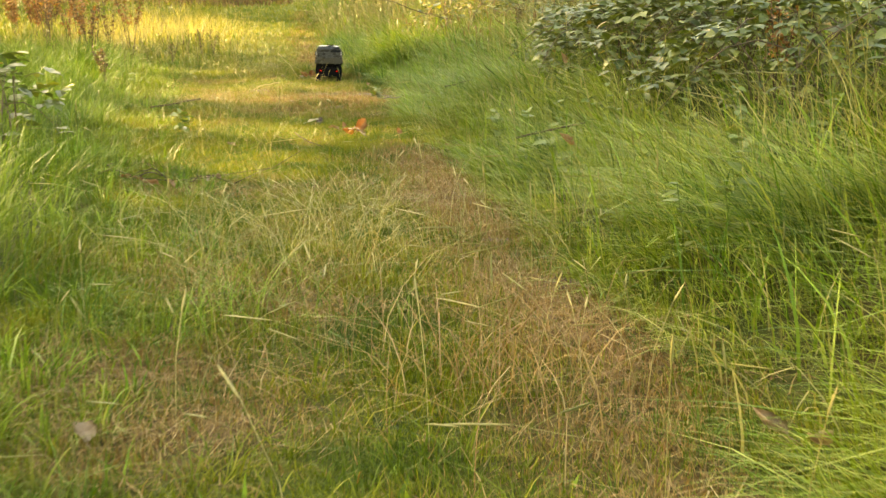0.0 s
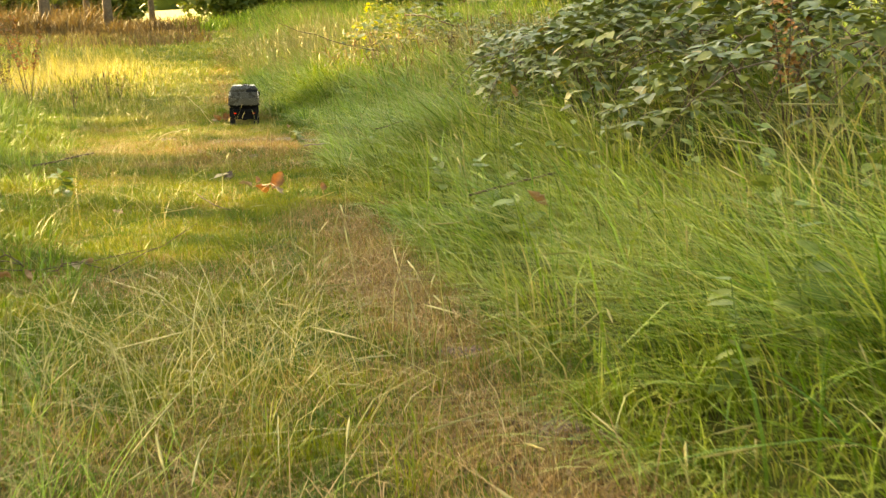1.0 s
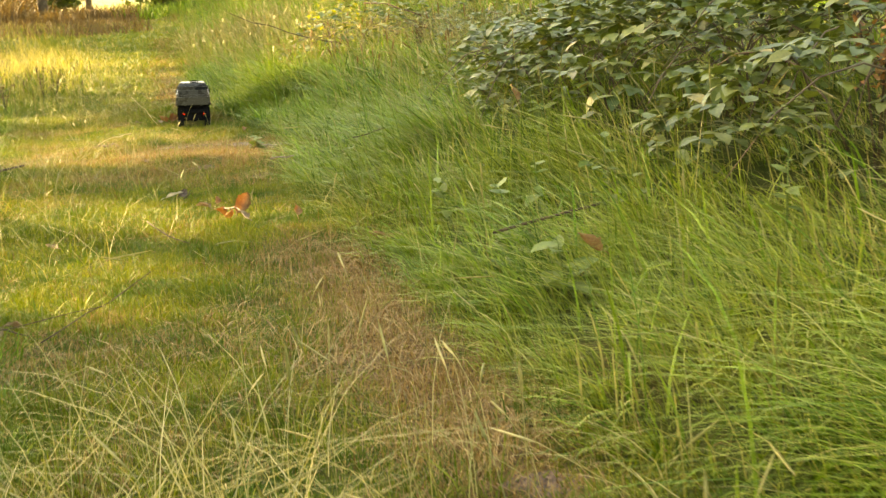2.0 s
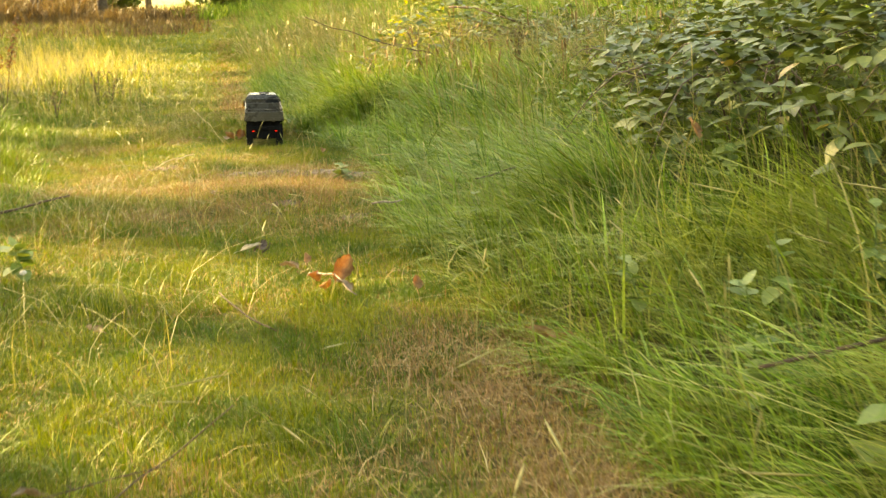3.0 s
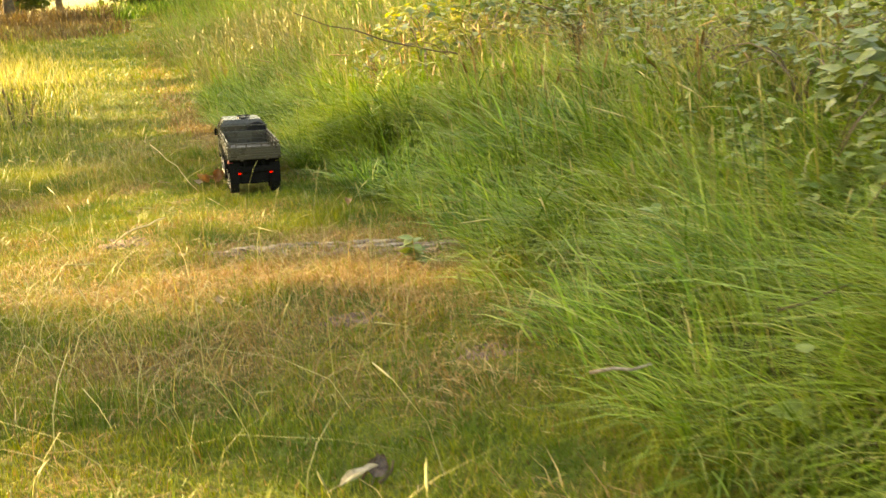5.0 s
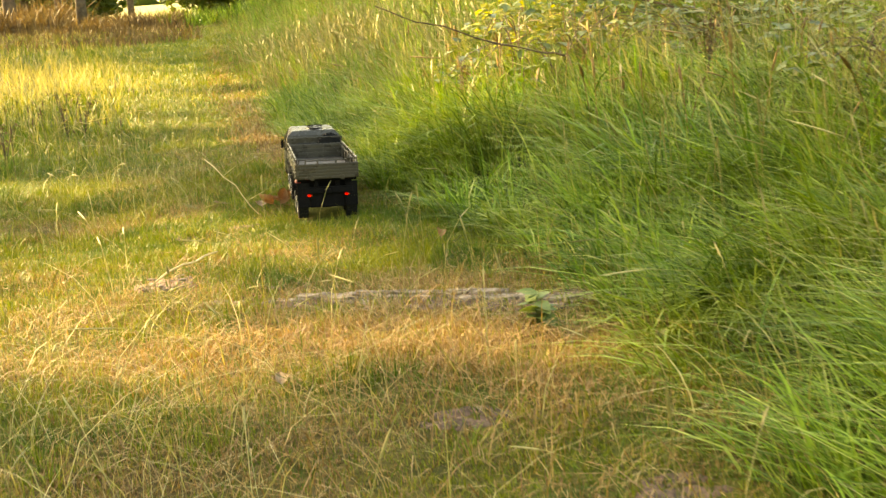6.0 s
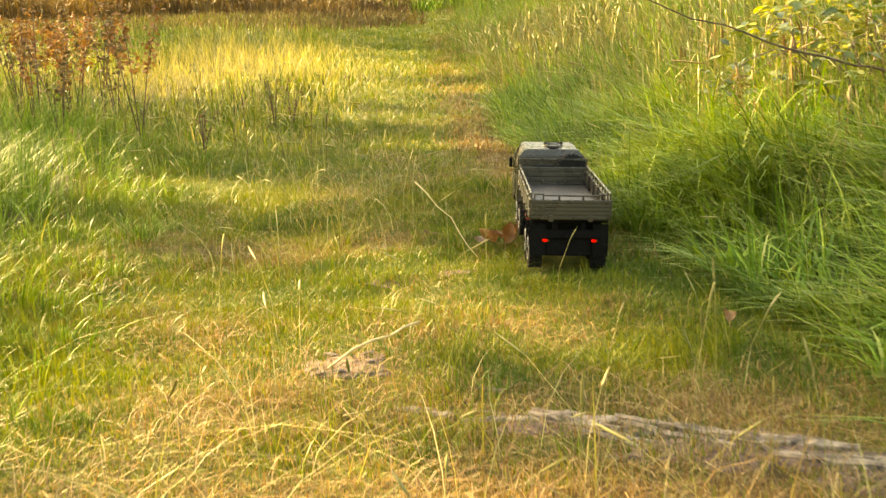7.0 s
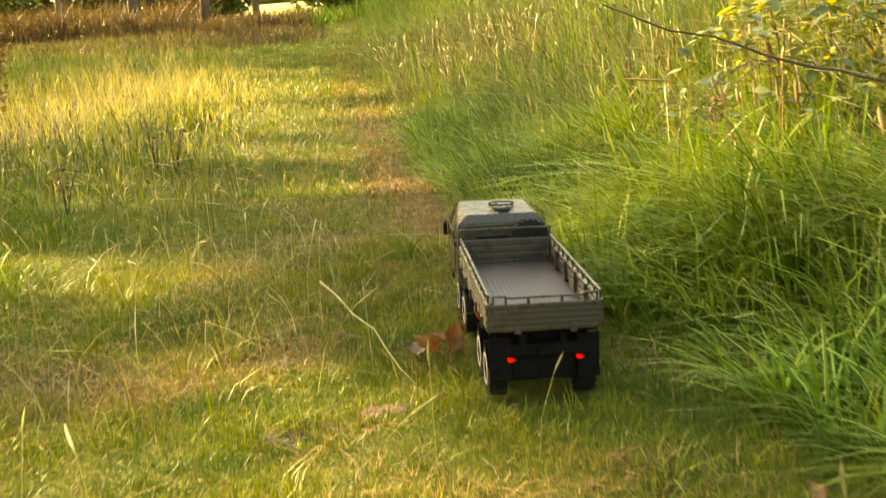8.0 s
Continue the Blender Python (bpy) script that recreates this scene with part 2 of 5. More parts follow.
def dryness(x, y):
    """How far the grass is straw rather than green, from 0 to 1."""
    e = right_edge(y)
    d = 0.95 * np.exp(-((x - e + 0.16) / 0.17) ** 2) * smooth01(6.2, 4.6, y)
    d = np.maximum(d, 0.85 * np.exp(-((x - e + 0.16) / 0.14) ** 2) * smooth01(9.3, 11, y) * smooth01(26, 16, y))
    for cx, cy, rx, ry, a in ((-0.40, 2.75, 0.3, 0.3, 0.35), (-0.62, 2.05, 0.30, 0.20, 0.9), (-0.40, 1.74, 0.24, 0.16, 0.85), (-0.30, 2.46, 0.14, 0.14, 0.7), (-0.95, 7.1, 0.55, 0.75, 0.6), (-0.7, 7.5, 0.6, 0.5, 0.8), (-0.75, 4.02, 0.3, 0.16, 0.6), (-0.2, 4.85, 0.25, 0.25, 0.6),
                              (-0.75, 4.3, 0.4, 0.3, 0.25), (-1.5, 10.5, 0.6, 1.2, 0.4), (0.27, 1.65, 0.22, 0.3, 0.9), (-0.43, 7.1, 0.2, 0.3, 0.6), (-1.65, 8.4, 0.3, 0.25, 0.5), (-1.0, 8.35, 0.35, 0.3, 0.4), (-1.32, 9.4, 0.16, 0.12, 0.6), (-1.77, 9.22, 0.18, 0.12, 0.6), (-1.24, 8.9, 0.14, 0.10, 0.5), (-1.9, 9.4, 0.4, 0.3, 0.3), (-1.0, 7.95, 0.8, 0.33, 0.7), (-0.75, 7.45, 0.7, 0.3, 0.95), (-0.65, 7.98, 0.6, 0.18, 0.8)):
        d = np.maximum(d, a * bump_at(x, y, cx, cy, rx, ry))
    for cx, cy, rx, ry in ((-1.03, 2.97, 0.35, 0.4), (-0.04, 1.69, 0.12, 0.2), (-0.24, 2.17, 0.14, 0.12), (-1.21, 4.6, 0.35, 0.5), (-0.55, 5.3, 0.35, 0.45), (-1.65, 9.75, 0.12, 0.1), (-1.05, 8.95, 0.15, 0.1)):
        d = d * (1 - 0.8 * bump_at(x, y, cx, cy, rx, ry))
    return np.clip(0.92 * d + 0.55 * (lattice(x, y, 0.35, 5) - 0.40) + 0.45 * (lattice(x, y, 0.13, 6) - 0.5), 0.03, 1)


def axis(near_lo, near_hi, step, far, count):
    core = np.arange(near_lo, near_hi + step / 2, step)
    grow = np.geomspace(step * 1.3, far, count)
    return np.concatenate([near_lo - grow[::-1], core, near_hi + grow])


gx, gy = axis(-4.0, 3.0, 0.07, 900, 34), axis(0.0, 14.0, 0.08, 900, 40)
GX, GY = np.meshgrid(gx, gy)
gv = np.stack([GX.ravel(), GY.ravel(), ground_z(GX, GY).ravel()], 1)
idx = np.arange(len(gv)).reshape(GX.shape)
quads = np.stack([idx[:-1, :-1], idx[:-1, 1:], idx[1:, 1:], idx[1:, :-1]], -1).reshape(-1, 4)
ground = place("ground", poly_mesh("ground", gv, [quads], True), M_GROUND)
for key, values in (("dry", dryness(gv[:, 0], gv[:, 1])), ("worn", smooth01(0.25, -0.05, gv[:, 0] - right_edge(gv[:, 1])) * smooth01(0.4, -0.1, left_edge(gv[:, 1]) - gv[:, 0]))):
    ground.data.attributes.new(key, "FLOAT", "POINT").data.foreach_set("value", values.astype(np.float32))
tagged(ground, "mossy brown soil of a grassy woodland track", "ground", kind="structure")


# ---- grass ----
def blades(name, x, y, h, w, az, lean, segs, material, label, sink=0.01, z=None, category="grass"):
    """One object of many bent blades. az: the way they lean; lean: how far, of their height."""
    n = len(x)
    base = np.stack([x, y, (ground_z(x, y) if z is None else z) - sink], 1)
    way = np.stack([np.cos(az), np.sin(az), np.zeros(n)], 1)
    turn = az + np.pi / 2 + rng.normal(0, 0.7, n)
    side = np.stack([np.cos(turn), np.sin(turn), np.zeros(n)], 1)
    levels = {1: (0, 1.0), 2: (0, 0.5, 1.0), 3: (0, 0.35, 0.7, 1.0), 4: (0, 0.3, 0.55, 0.8, 1.0)}[segs]
    bow = np.minimum(0.62, 0.42 * lean)
    cols = []
    for s in levels:
        c = base + way * (h * lean * s ** 1.8)[:, None]
        c[:, 2] += h * (s - bow * s * s) / (1 - 0.3 * bow)
        if s < 1:
            half = side * (w * 0.5 * (1 - 0.75 * s ** 2))[:, None]
            cols += [c - half, c + half]
        else:
            cols.append(c)
    k = len(cols)
    v = np.stack(cols, 1).reshape(-1, 3)
    o = (np.arange(n) * k)[:, None]
    faces = [np.concatenate([o + np.array([[2 * i, 2 * i + 1, 2 * i + 3, 2 * i + 2]]) for i in range(segs - 1)])] if segs > 1 else []
    faces.append(o + np.array([[k - 3, k - 2, k - 1]]))
    ob = place(name, poly_mesh(name, v, faces), material)
    return tagged(ob, label, category, kind="stuff")


def scatter(n, y0, y1, lo, hi, power=1.0):
    """n places between y0 and y1, lo(y) and hi(y) across; power over 1 crowds them towards y0."""
    y = y0 + (y1 - y0) * rng.random(n) ** power
    a, b = lo(y), hi(y)
    return a + (b - a) * rng.random(n), y


def keep_by(x, y, chance):
    k = rng.random(len(x)) < chance
    return x[k], y[k]


def clumps(x, y, per, spread):
    """Blades in tufts round the places given: places, the way each blade points from its tuft, and the tuft's own number."""
    n = len(x)
    k = np.repeat(np.arange(n), rng.poisson(per, n))
    a = rng.uniform(0, 6.283, len(k))
    d = np.abs(rng.normal(0, spread, len(k)))
    return x[k] + d * np.cos(a), y[k] + d * np.sin(a), a, k


def leaning(a, main, share):
    """Ways between the blade's own and the main one."""
    return np.arctan2((1 - share) * np.sin(a) + share * np.sin(main), (1 - share) * np.cos(a) + share * np.cos(main))


TRUCK = (-0.887, 8.94, 5.9)

# bramble bushes: x, y, radius, height, leaves
BUSHES = ((1.36, 4.40, 0.62, 0.46, 1050), (1.26, 5.25, 0.56, 0.48, 1050), (1.02, 6.05, 0.50, 0.46, 1050), (1.9, 6.2, 0.7, 0.60, 900), (2.0, 5.0, 0.8, 0.65, 900), (1.00, 6.85, 0.46, 0.38, 750),
          (2.2, 3.7, 0.8, 0.5, 700), (0.30, 10.75, 0.68, 0.46, 640), (1.7, 8.5, 0.7, 0.38, 520), (1.15, 11.2, 0.6, 0.36, 520), (1.9, 10.2, 0.9, 0.38, 520), (2.0, 7.5, 0.7, 0.48, 600), (1.08, 7.9, 0.42, 0.34, 200), (1.10, 9.0, 0.45, 0.32, 180))


def off_bushes(x, y, share):
    """Little grass grows in the shade of the brambles."""
    inside = np.zeros(len(x), bool)
    for bx, by, r, *_ in BUSHES:
        inside |= (x - bx) ** 2 + (y - by) ** 2 < (0.92 * r) ** 2
    return ~inside | (rng.random(len(x)) < share)


def clear_of_truck(x, y, m=0.0):
    """Grass lies flat under the truck."""
    a = radians(TRUCK[2])
    u = (x - TRUCK[0]) * math.cos(a) + (y - TRUCK[1]) * math.sin(a)
    v = -(x - TRUCK[0]) * math.sin(a) + (y - TRUCK[1]) * math.cos(a)
    return ~((np.abs(u) < 0.10 + m) & (v > -0.025 - m) & (v < 0.86 + m))


def bareness(x, y):
    """Where feet and rotting wood have left little grass, from 0 to 1."""
    return sum(bump_at(x, y, cx, cy, rx, ry) for cx, cy, rx, ry in ((-0.62, 7.77, 0.20, 0.06), (-0.88, 7.88, 0.16, 0.05), (-0.42, 7.69, 0.2, 0.06), (-1.31, 8.15, 0.08, 0.07), (-1.18, 8.98, 0.05, 0.03), (-1.42, 9.33, 0.04, 0.03), (-0.62, 6.95, 0.07, 0.05), (0.33, 2.66, 0.08, 0.06), (0.20, 3.15, 0.06, 0.05)))


def lawn():
    x, y = np.concatenate([scatter(172000, 1.2, 10.4, lambda y: left_edge(y) - 0.3, lambda y: right_edge(y) + 0.2, 0.9), scatter(40000, 10.4, 16.0, lambda y: left_edge(y) - 0.35, lambda y: right_edge(y) + 0.2, 1.3)], 1)
    x, y = keep_by(x, y, smooth01(16, 12.5, y) * (1 - 0.7 * bareness(x, y)))
    d = dryness(x, y)
    c = clear_of_truck(x, y, 0.01)
    dry = rng.random(len(x)) < d * 0.8
    bare = rng.random(len(x)) < 0.25 * d
    g = c & ~dry & ~bare
    xg, yg = x[g], y[g]
    tall = 0.45 + 1.3 * smooth01(0.45, 0.95, lattice(xg, yg, 0.22, 3)) + 0.25 * smooth01(3.4, 2.2, yg) + 1.2 * smooth01(0.35, -0.2, xg - left_edge(yg))
    n = len(xg)
    h = (0.016 + 0.034 * rng.random(n) ** 1.6) * tall
    way = 6.283 * lattice(xg, yg, 0.4, 9) + rng.normal(0, 1.0, n)
    blades("short_grass", xg, yg, h, 0.0013 + 0.0017 * rng.random(n), way, np.abs(rng.normal(0.45, 0.35, n)), 2, M_LAWN, "short yellow-green grass growing on the track")
    # the close turf beneath it
    xt, yt = np.concatenate([scatter(450000, 1.3, 10.4, lambda y: left_edge(y) - 0.15, lambda y: right_edge(y) + 0.1, 0.9), scatter(60000, 10.4, 13.5, lambda y: left_edge(y) - 0.25, lambda y: right_edge(y) + 0.1, 1.2)], 1)
    ok = clear_of_truck(xt, yt, 0.0) & (rng.random(len(xt)) > 0.65 * bareness(xt, yt))
    xt, yt = xt[ok], yt[ok]
    brown = rng.random(len(xt)) < 0.04 + 0.8 * dryness(xt, yt)
    for name, pick, mat, label in (("turf", ~brown, M_LAWN, "close green turf of the track"), ("dry_turf", brown, M_STRAW, "close brown withered turf of the track")):
        xx, yy = xt[pick], yt[pick]
        n = len(xx)
        hh = (0.010 + 0.020 * rng.random(n)) * (0.6 + 0.8 * lattice(xx, yy, 0.12, 4))
        blades(name, xx, yy, hh, 0.0020 + 0.0018 * rng.random(n), rng.uniform(0, 6.283, n), np.abs(rng.normal(0.6, 0.45, n)), 1, mat, label, 0.003)
    x2, y2 = scatter(2500, 1.2, 14.5, lambda y: left_edge(y) - 0.1, lambda y: right_edge(y) + 0.02, 1.0)
    x2, y2 = keep_by(x2, y2, 1.05 - dryness(x2, y2) - bareness(x2, y2))
    tuft = (0.4 + 1.1 * rng.random(len(x2)) ** 2) * (1 + 0.5 * smooth01(8.5, 10.5, y2)) + 0.35 * smooth01(3.6, 2.2, y2)
    bx, by, a, k = clumps(x2, y2, 14, 0.022)
    ok = clear_of_truck(bx, by, 0.02)
    bx, by, a, k = bx[ok], by[ok], a[ok], k[ok]
    n = len(bx)
    blades("grass_tufts", bx, by, (0.03 + 0.045 * rng.random(n)) * tuft[k], 0.0016 + 0.0018 * rng.random(n), a, np.abs(rng.normal(0.8, 0.4, n)), 3, M_LAWN, "small tufts of fresh green grass on the track")
    s = c & dry
    xs, ys = x[s], y[s]
    n = len(xs)
    blades("dry_grass", xs, ys, (0.016 + 0.045 * rng.random(n) ** 2) * (0.7 + 0.9 * lattice(xs, ys, 0.3, 8)), 0.0014 + 0.0016 * rng.random(n), rng.uniform(0, 6.283, n), np.abs(rng.normal(1.8, 0.9, n)), 2, M_STRAW, "dry straw-coloured grass matted on the track")


def verge():
    """Tall grass on the bank, leaning over the track."""
    x, y = scatter(8200, 1.1, 13.0, lambda y: right_edge(y) - 0.03, lambda y: right_edge(y) + 2.0, 1.1)
    x, y = keep_by(x, y, np.clip(1.35 - 0.6 * (x - right_edge(y)), 0.22, 1) * off_bushes(x, y, 0.5))
    main = np.pi + 0.1 + rng.normal(0, 0.35, len(x)) + 2.4 * (lattice(x, y, 0.5, 14) - 0.5)
    tuft = (0.30 + 0.90 * rng.random(len(x))) * (0.40 + 1.1 * smooth01(0.15, 0.85, lattice(x, y, 0.3, 12)))
    bx, by, a, k = clumps(x, y, 21, 0.034)
    ok = clear_of_truck(bx, by, 0.03)
    bx, by, a, k = bx[ok], by[ok], a[ok], k[ok]
    dr = bx - right_edge(by)
    n = len(bx)
    h = (0.12 + 0.16 * smooth01(0.0, 0.5, dr) - 0.08 * smooth01(0.65, 1.0, dr)) * tuft[k] * (0.4 + 0.75 * rng.random(n))
    az = leaning(a, main[k] + rng.normal(0, 0.35, n), 0.72 - 0.22 * smooth01(6, 8.5, by))
    w, lean = (0.0020 + 0.0048 * rng.random(n) ** 2.0) * (1 + 0.6 * smooth01(6, 8.5, by)), np.abs(rng.normal(1.05, 0.45, n))
    soft = rng.random(n) < 0.08 + smooth01(7.2, 4.6, by) * (0.15 + 0.2 * smooth01(4, 3, by) + 0.6 * smooth01(0.35, 0.65, lattice(bx, by, 0.4, 15)))
    for name, pick, mat, label in (("tall_grass", ~soft, M_VERGE, "tall lush green grass leaning over the track's edge"), ("feathery_grass", soft, M_FEATHER, "fine pale feathery grass leaning over the track's edge")):
        blades(name, bx[pick], by[pick], h[pick], (w * (1.0 if mat is M_VERGE else 0.7))[pick], az[pick], lean[pick], 3, mat, label)
    # lush clumps that stand over the rut further on
    x, y = scatter(70, 11.1, 13.6, lambda y: right_edge(y) + 0.02, lambda y: right_edge(y) + 0.55)
    bx, by, a, k = clumps(x, y, 34, 0.06)
    n = len(bx)
    blades("grass_clumps", bx, by, (0.20 + 0.16 * rng.random(len(x)))[k] * (0.5 + 0.6 * rng.random(n)), 0.003 + 0.004 * rng.random(n), leaning(a, np.pi + rng.normal(0, 0.5, n), 0.45), np.abs(rng.normal(0.8, 0.4, n)), 3, M_VERGE, "lush green clumps of tall grass over the rut")
    # a few long blades standing out
    x, y = scatter(4600, 1.1, 12.5, lambda y: right_edge(y) + 0.1, lambda y: right_edge(y) + 1.6, 1.1)
    ok = clear_of_truck(x, y, 0.06) & off_bushes(x, y, 0.12)
    x, y = x[ok], y[ok]
    n = len(x)
    blades("long_grass", x, y, 0.16 + 0.18 * rng.random(n), 0.002 + 0.0058 * rng.random(n) ** 1.4, np.pi + 0.1 + rng.normal(0, 1.4, n), np.abs(rng.normal(0.8, 0.45, n)), 4, M_VERGE, "long single grass blades rising from the verge")
    # the far reach of the same verge
    x, y = scatter(56000, 11.6, 50, lambda y: right_edge(y) - 0.25, lambda y: right_edge(y) + 4.5, 1.6)
    x, y = keep_by(x, y, smooth01(-0.12, 0.12, x - right_edge(y) + 0.4 * (lattice(x, y, 0.6, 16) - 0.5)) * smooth01(11.4, 13.0, y))
    n = len(x)
    dr = x - right_edge(y)
    h = (0.11 + 0.22 * smooth01(-0.1, 0.35, dr) + 0.14 * smooth01(0.4, 1.6, dr)) * (0.45 + 0.6 * rng.random(n)) * (0.35 + 1.2 * smooth01(0.2, 0.8, lattice(x, y, 0.55, 17)))
    w, az, lean = (0.003 + 0.006 * rng.random(n)) * (1 + smooth01(20, 50, y)), np.pi + rng.normal(0, 1.1, n), np.abs(rng.normal(0.7, 0.45, n))
    tan = rng.random(n) < 0.08 + 0.40 * smooth01(0.4, 0.7, lattice(x, y, 0.7, 18)) * smooth01(14, 17, y) + 0.25 * smooth01(0.5, 0.1, dr) * smooth01(14.5, 16.5, y)
    for name, pick, mat, label in (("far_tall_grass", ~tan, M_VERGE, "tall green grass along the far verge"), ("far_withered_grass", tan, M_STRAW, "withered tan grass along the far verge")):
        blades(name, x[pick], y[pick], h[pick], w[pick] * (0.65 if mat is M_STRAW else 1.0), az[pick], lean[pick], 2, mat, label)
    # straw among the green
    x, y = scatter(9000, 1.2, 13.0, lambda y: right_edge(y) - 0.05, lambda y: right_edge(y) + 2.2, 0.9)
    x, y = keep_by(x, y, (0.14 + 0.12 * smooth01(6, 4, y) + 0.85 * smooth01(0.5, 0.75, lattice(x, y, 0.5, 21)) + 0.14 * smooth01(7.5, 9.5, y) * smooth01(0.4, 0.9, x - right_edge(y))) * off_bushes(x, y, 0.4))
    n = len(x)
    blades("withered_grass", x, y, (0.15 + 0.25 * smooth01(0, 0.8, x - right_edge(y))) * (0.6 + 0.7 * rng.random(n)), 0.0025 + 0.002 * rng.random(n), np.pi + rng.normal(0, 1.0, n), np.abs(rng.normal(0.8, 0.45, n)), 4, M_PALE, "withered straw-coloured blades among tall grass")


def left_side():
    x, y = scatter(2600, 1.1, 13.0, lambda y: left_edge(y) - 1.5, lambda y: left_edge(y) + 0.25, 1.15)
    main = rng.normal(0.2, 1.0, len(x)) + 2.0 * (lattice(x, y, 0.6, 35) - 0.5)
    tuft = (0.5 + 0.7 * rng.random(len(x))) * (0.6 + 0.8 * lattice(x, y, 0.4, 32))
    bx, by, a, k = clumps(x, y, 15, 0.03)
    n = len(bx)
    h = (0.09 + 0.20 * smooth01(-0.15, 0.6, left_edge(by) - bx)) * tuft[k] * (0.5 + 0.6 * rng.random(n))
    az = leaning(a, main[k], 0.5)
    blades("meadow_grass", bx, by, h, 0.0018 + 0.0028 * rng.random(n), az, np.abs(rng.normal(0.7, 0.4, n)), 3, M_VERGE, "soft green grass growing beside the track")
    x, y = scatter(34000, 11.5, 40, lambda y: np.maximum(left_edge(y) + 0.3, np.where(y > 38, -6.9, -99)), lambda y: right_edge(y) + 0.4, 1.4)
    x, y = keep_by(x, y, smooth01(11.5, 17, y))
    n = len(x)
    blades("far_track_grass", x, y, 0.03 + 0.07 * rng.random(n) * smooth01(10, 18, y), 0.004 + 0.010 * rng.random(n) * smooth01(10, 20, y), rng.uniform(0, 6.283, n), np.abs(rng.normal(0.6, 0.3, n)), 2, M_LAWN, "short green grass on the far part of the track")
    x, y = rng.normal(-0.18, 0.13, 4200), 11.5 + 15 * rng.random(4200) ** 1.3
    x = x + 0.3 * (lattice(x, y, 1.1, 39) - 0.5)
    x = x + right_edge(y)
    n = len(x)
    blades("far_dry_grass", x, y, 0.03 + 0.06 * rng.random(n), 0.005 + 0.006 * rng.random(n), rng.uniform(0, 6.283, n), np.abs(rng.normal(1.1, 0.5, n)), 2, M_STRAW, "dry tan grass in the worn rut")
    # rougher grass all round the clearing
    x, y = rng.uniform(-14, 11, 20000), rng.uniform(-7, 36, 20000)
    out = ((x > right_edge(y) + 1.9) | (x < left_edge(y) - 1.3) | (y < 1.3)) & ~((np.abs(x) < 1.6) & (y > -0.5) & (y < 1.5))
    x, y = x[out], y[out]
    n = len(x)
    blades("rough_grass", x, y, 0.10 + 0.22 * rng.random(n), 0.010 + 0.012 * rng.random(n), rng.uniform(0, 6.283, n), np.abs(rng.normal(0.7, 0.4, n)), 2, M_VERGE, "rough green grass around the track")
    x, y = rng.uniform(-9, 8, 65000), rng.uniform(-4, 16, 65000)
    out = (x > right_edge(y) + 1.7) | (x < left_edge(y) - 1.2) | (y < 1.3 + 0.3 * rng.random(len(x)))
    x, y = x[out], y[out]
    n = len(x)
    worn = (np.abs(x) < 1.6) & (y < 1.7)
    hh = np.where(worn, 0.02 + 0.03 * rng.random(n), (0.05 + 0.13 * rng.random(n)) * (0.5 + 0.9 * lattice(x, y, 0.5, 38)))
    blades("rough_turf", x, y, hh, 0.009 + 0.011 * rng.random(n), rng.uniform(0, 6.283, n), np.abs(rng.normal(0.9, 0.5, n)), 1, M_VERGE, "rough green turf around the track", 0.004)
    x, y = scatter(66000, 10.6, 36, lambda y: left_edge(y) - 10, lambda y: right_edge(y) + 0.1, 1.6)
    x, y = keep_by(x, y, smooth01(10.6, 15, y + 1.5 * lattice(x, y, 0.7, 36)))
    n = len(x)
    # golden grass gathered under the aimed sun patches, brightness added by its colour
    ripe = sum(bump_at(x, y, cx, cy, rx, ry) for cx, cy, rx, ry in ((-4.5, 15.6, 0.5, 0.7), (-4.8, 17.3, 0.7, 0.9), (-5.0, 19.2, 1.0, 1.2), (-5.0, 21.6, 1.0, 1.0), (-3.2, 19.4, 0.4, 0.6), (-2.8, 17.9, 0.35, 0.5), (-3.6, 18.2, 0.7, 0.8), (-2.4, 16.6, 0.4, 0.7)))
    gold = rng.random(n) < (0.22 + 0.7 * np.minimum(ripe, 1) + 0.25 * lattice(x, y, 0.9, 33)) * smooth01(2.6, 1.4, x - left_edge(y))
    on_track = smooth01(0.6, 1.6, x - left_edge(y))
    h = (0.06 + 0.15 * (1 - on_track)) * (0.5 + 0.8 * rng.random(n)) * (0.6 + 0.8 * lattice(x, y, 0.9, 34))
    h = h * (0.35 + 0.65 * smooth01(11.5, 15.5, y))
    w, az, lean = 0.006 + 0.008 * rng.random(n), rng.uniform(0, 6.283, n), np.abs(rng.normal(0.5, 0.3, n))
    blades("far_grass", x[~gold], y[~gold], h[~gold], w[~gold], az[~gold], lean[~gold], 2, M_LAWN, "green grass on the far part of the track")
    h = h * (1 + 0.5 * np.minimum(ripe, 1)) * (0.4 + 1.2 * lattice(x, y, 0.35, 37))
    blades("golden_grass", x[gold], y[gold], 1.15 * h[gold], 0.45 * w[gold], az[gold], lean[gold], 2, M_GOLD, "ripe golden grass, its tone brightening the sunlit clearing")


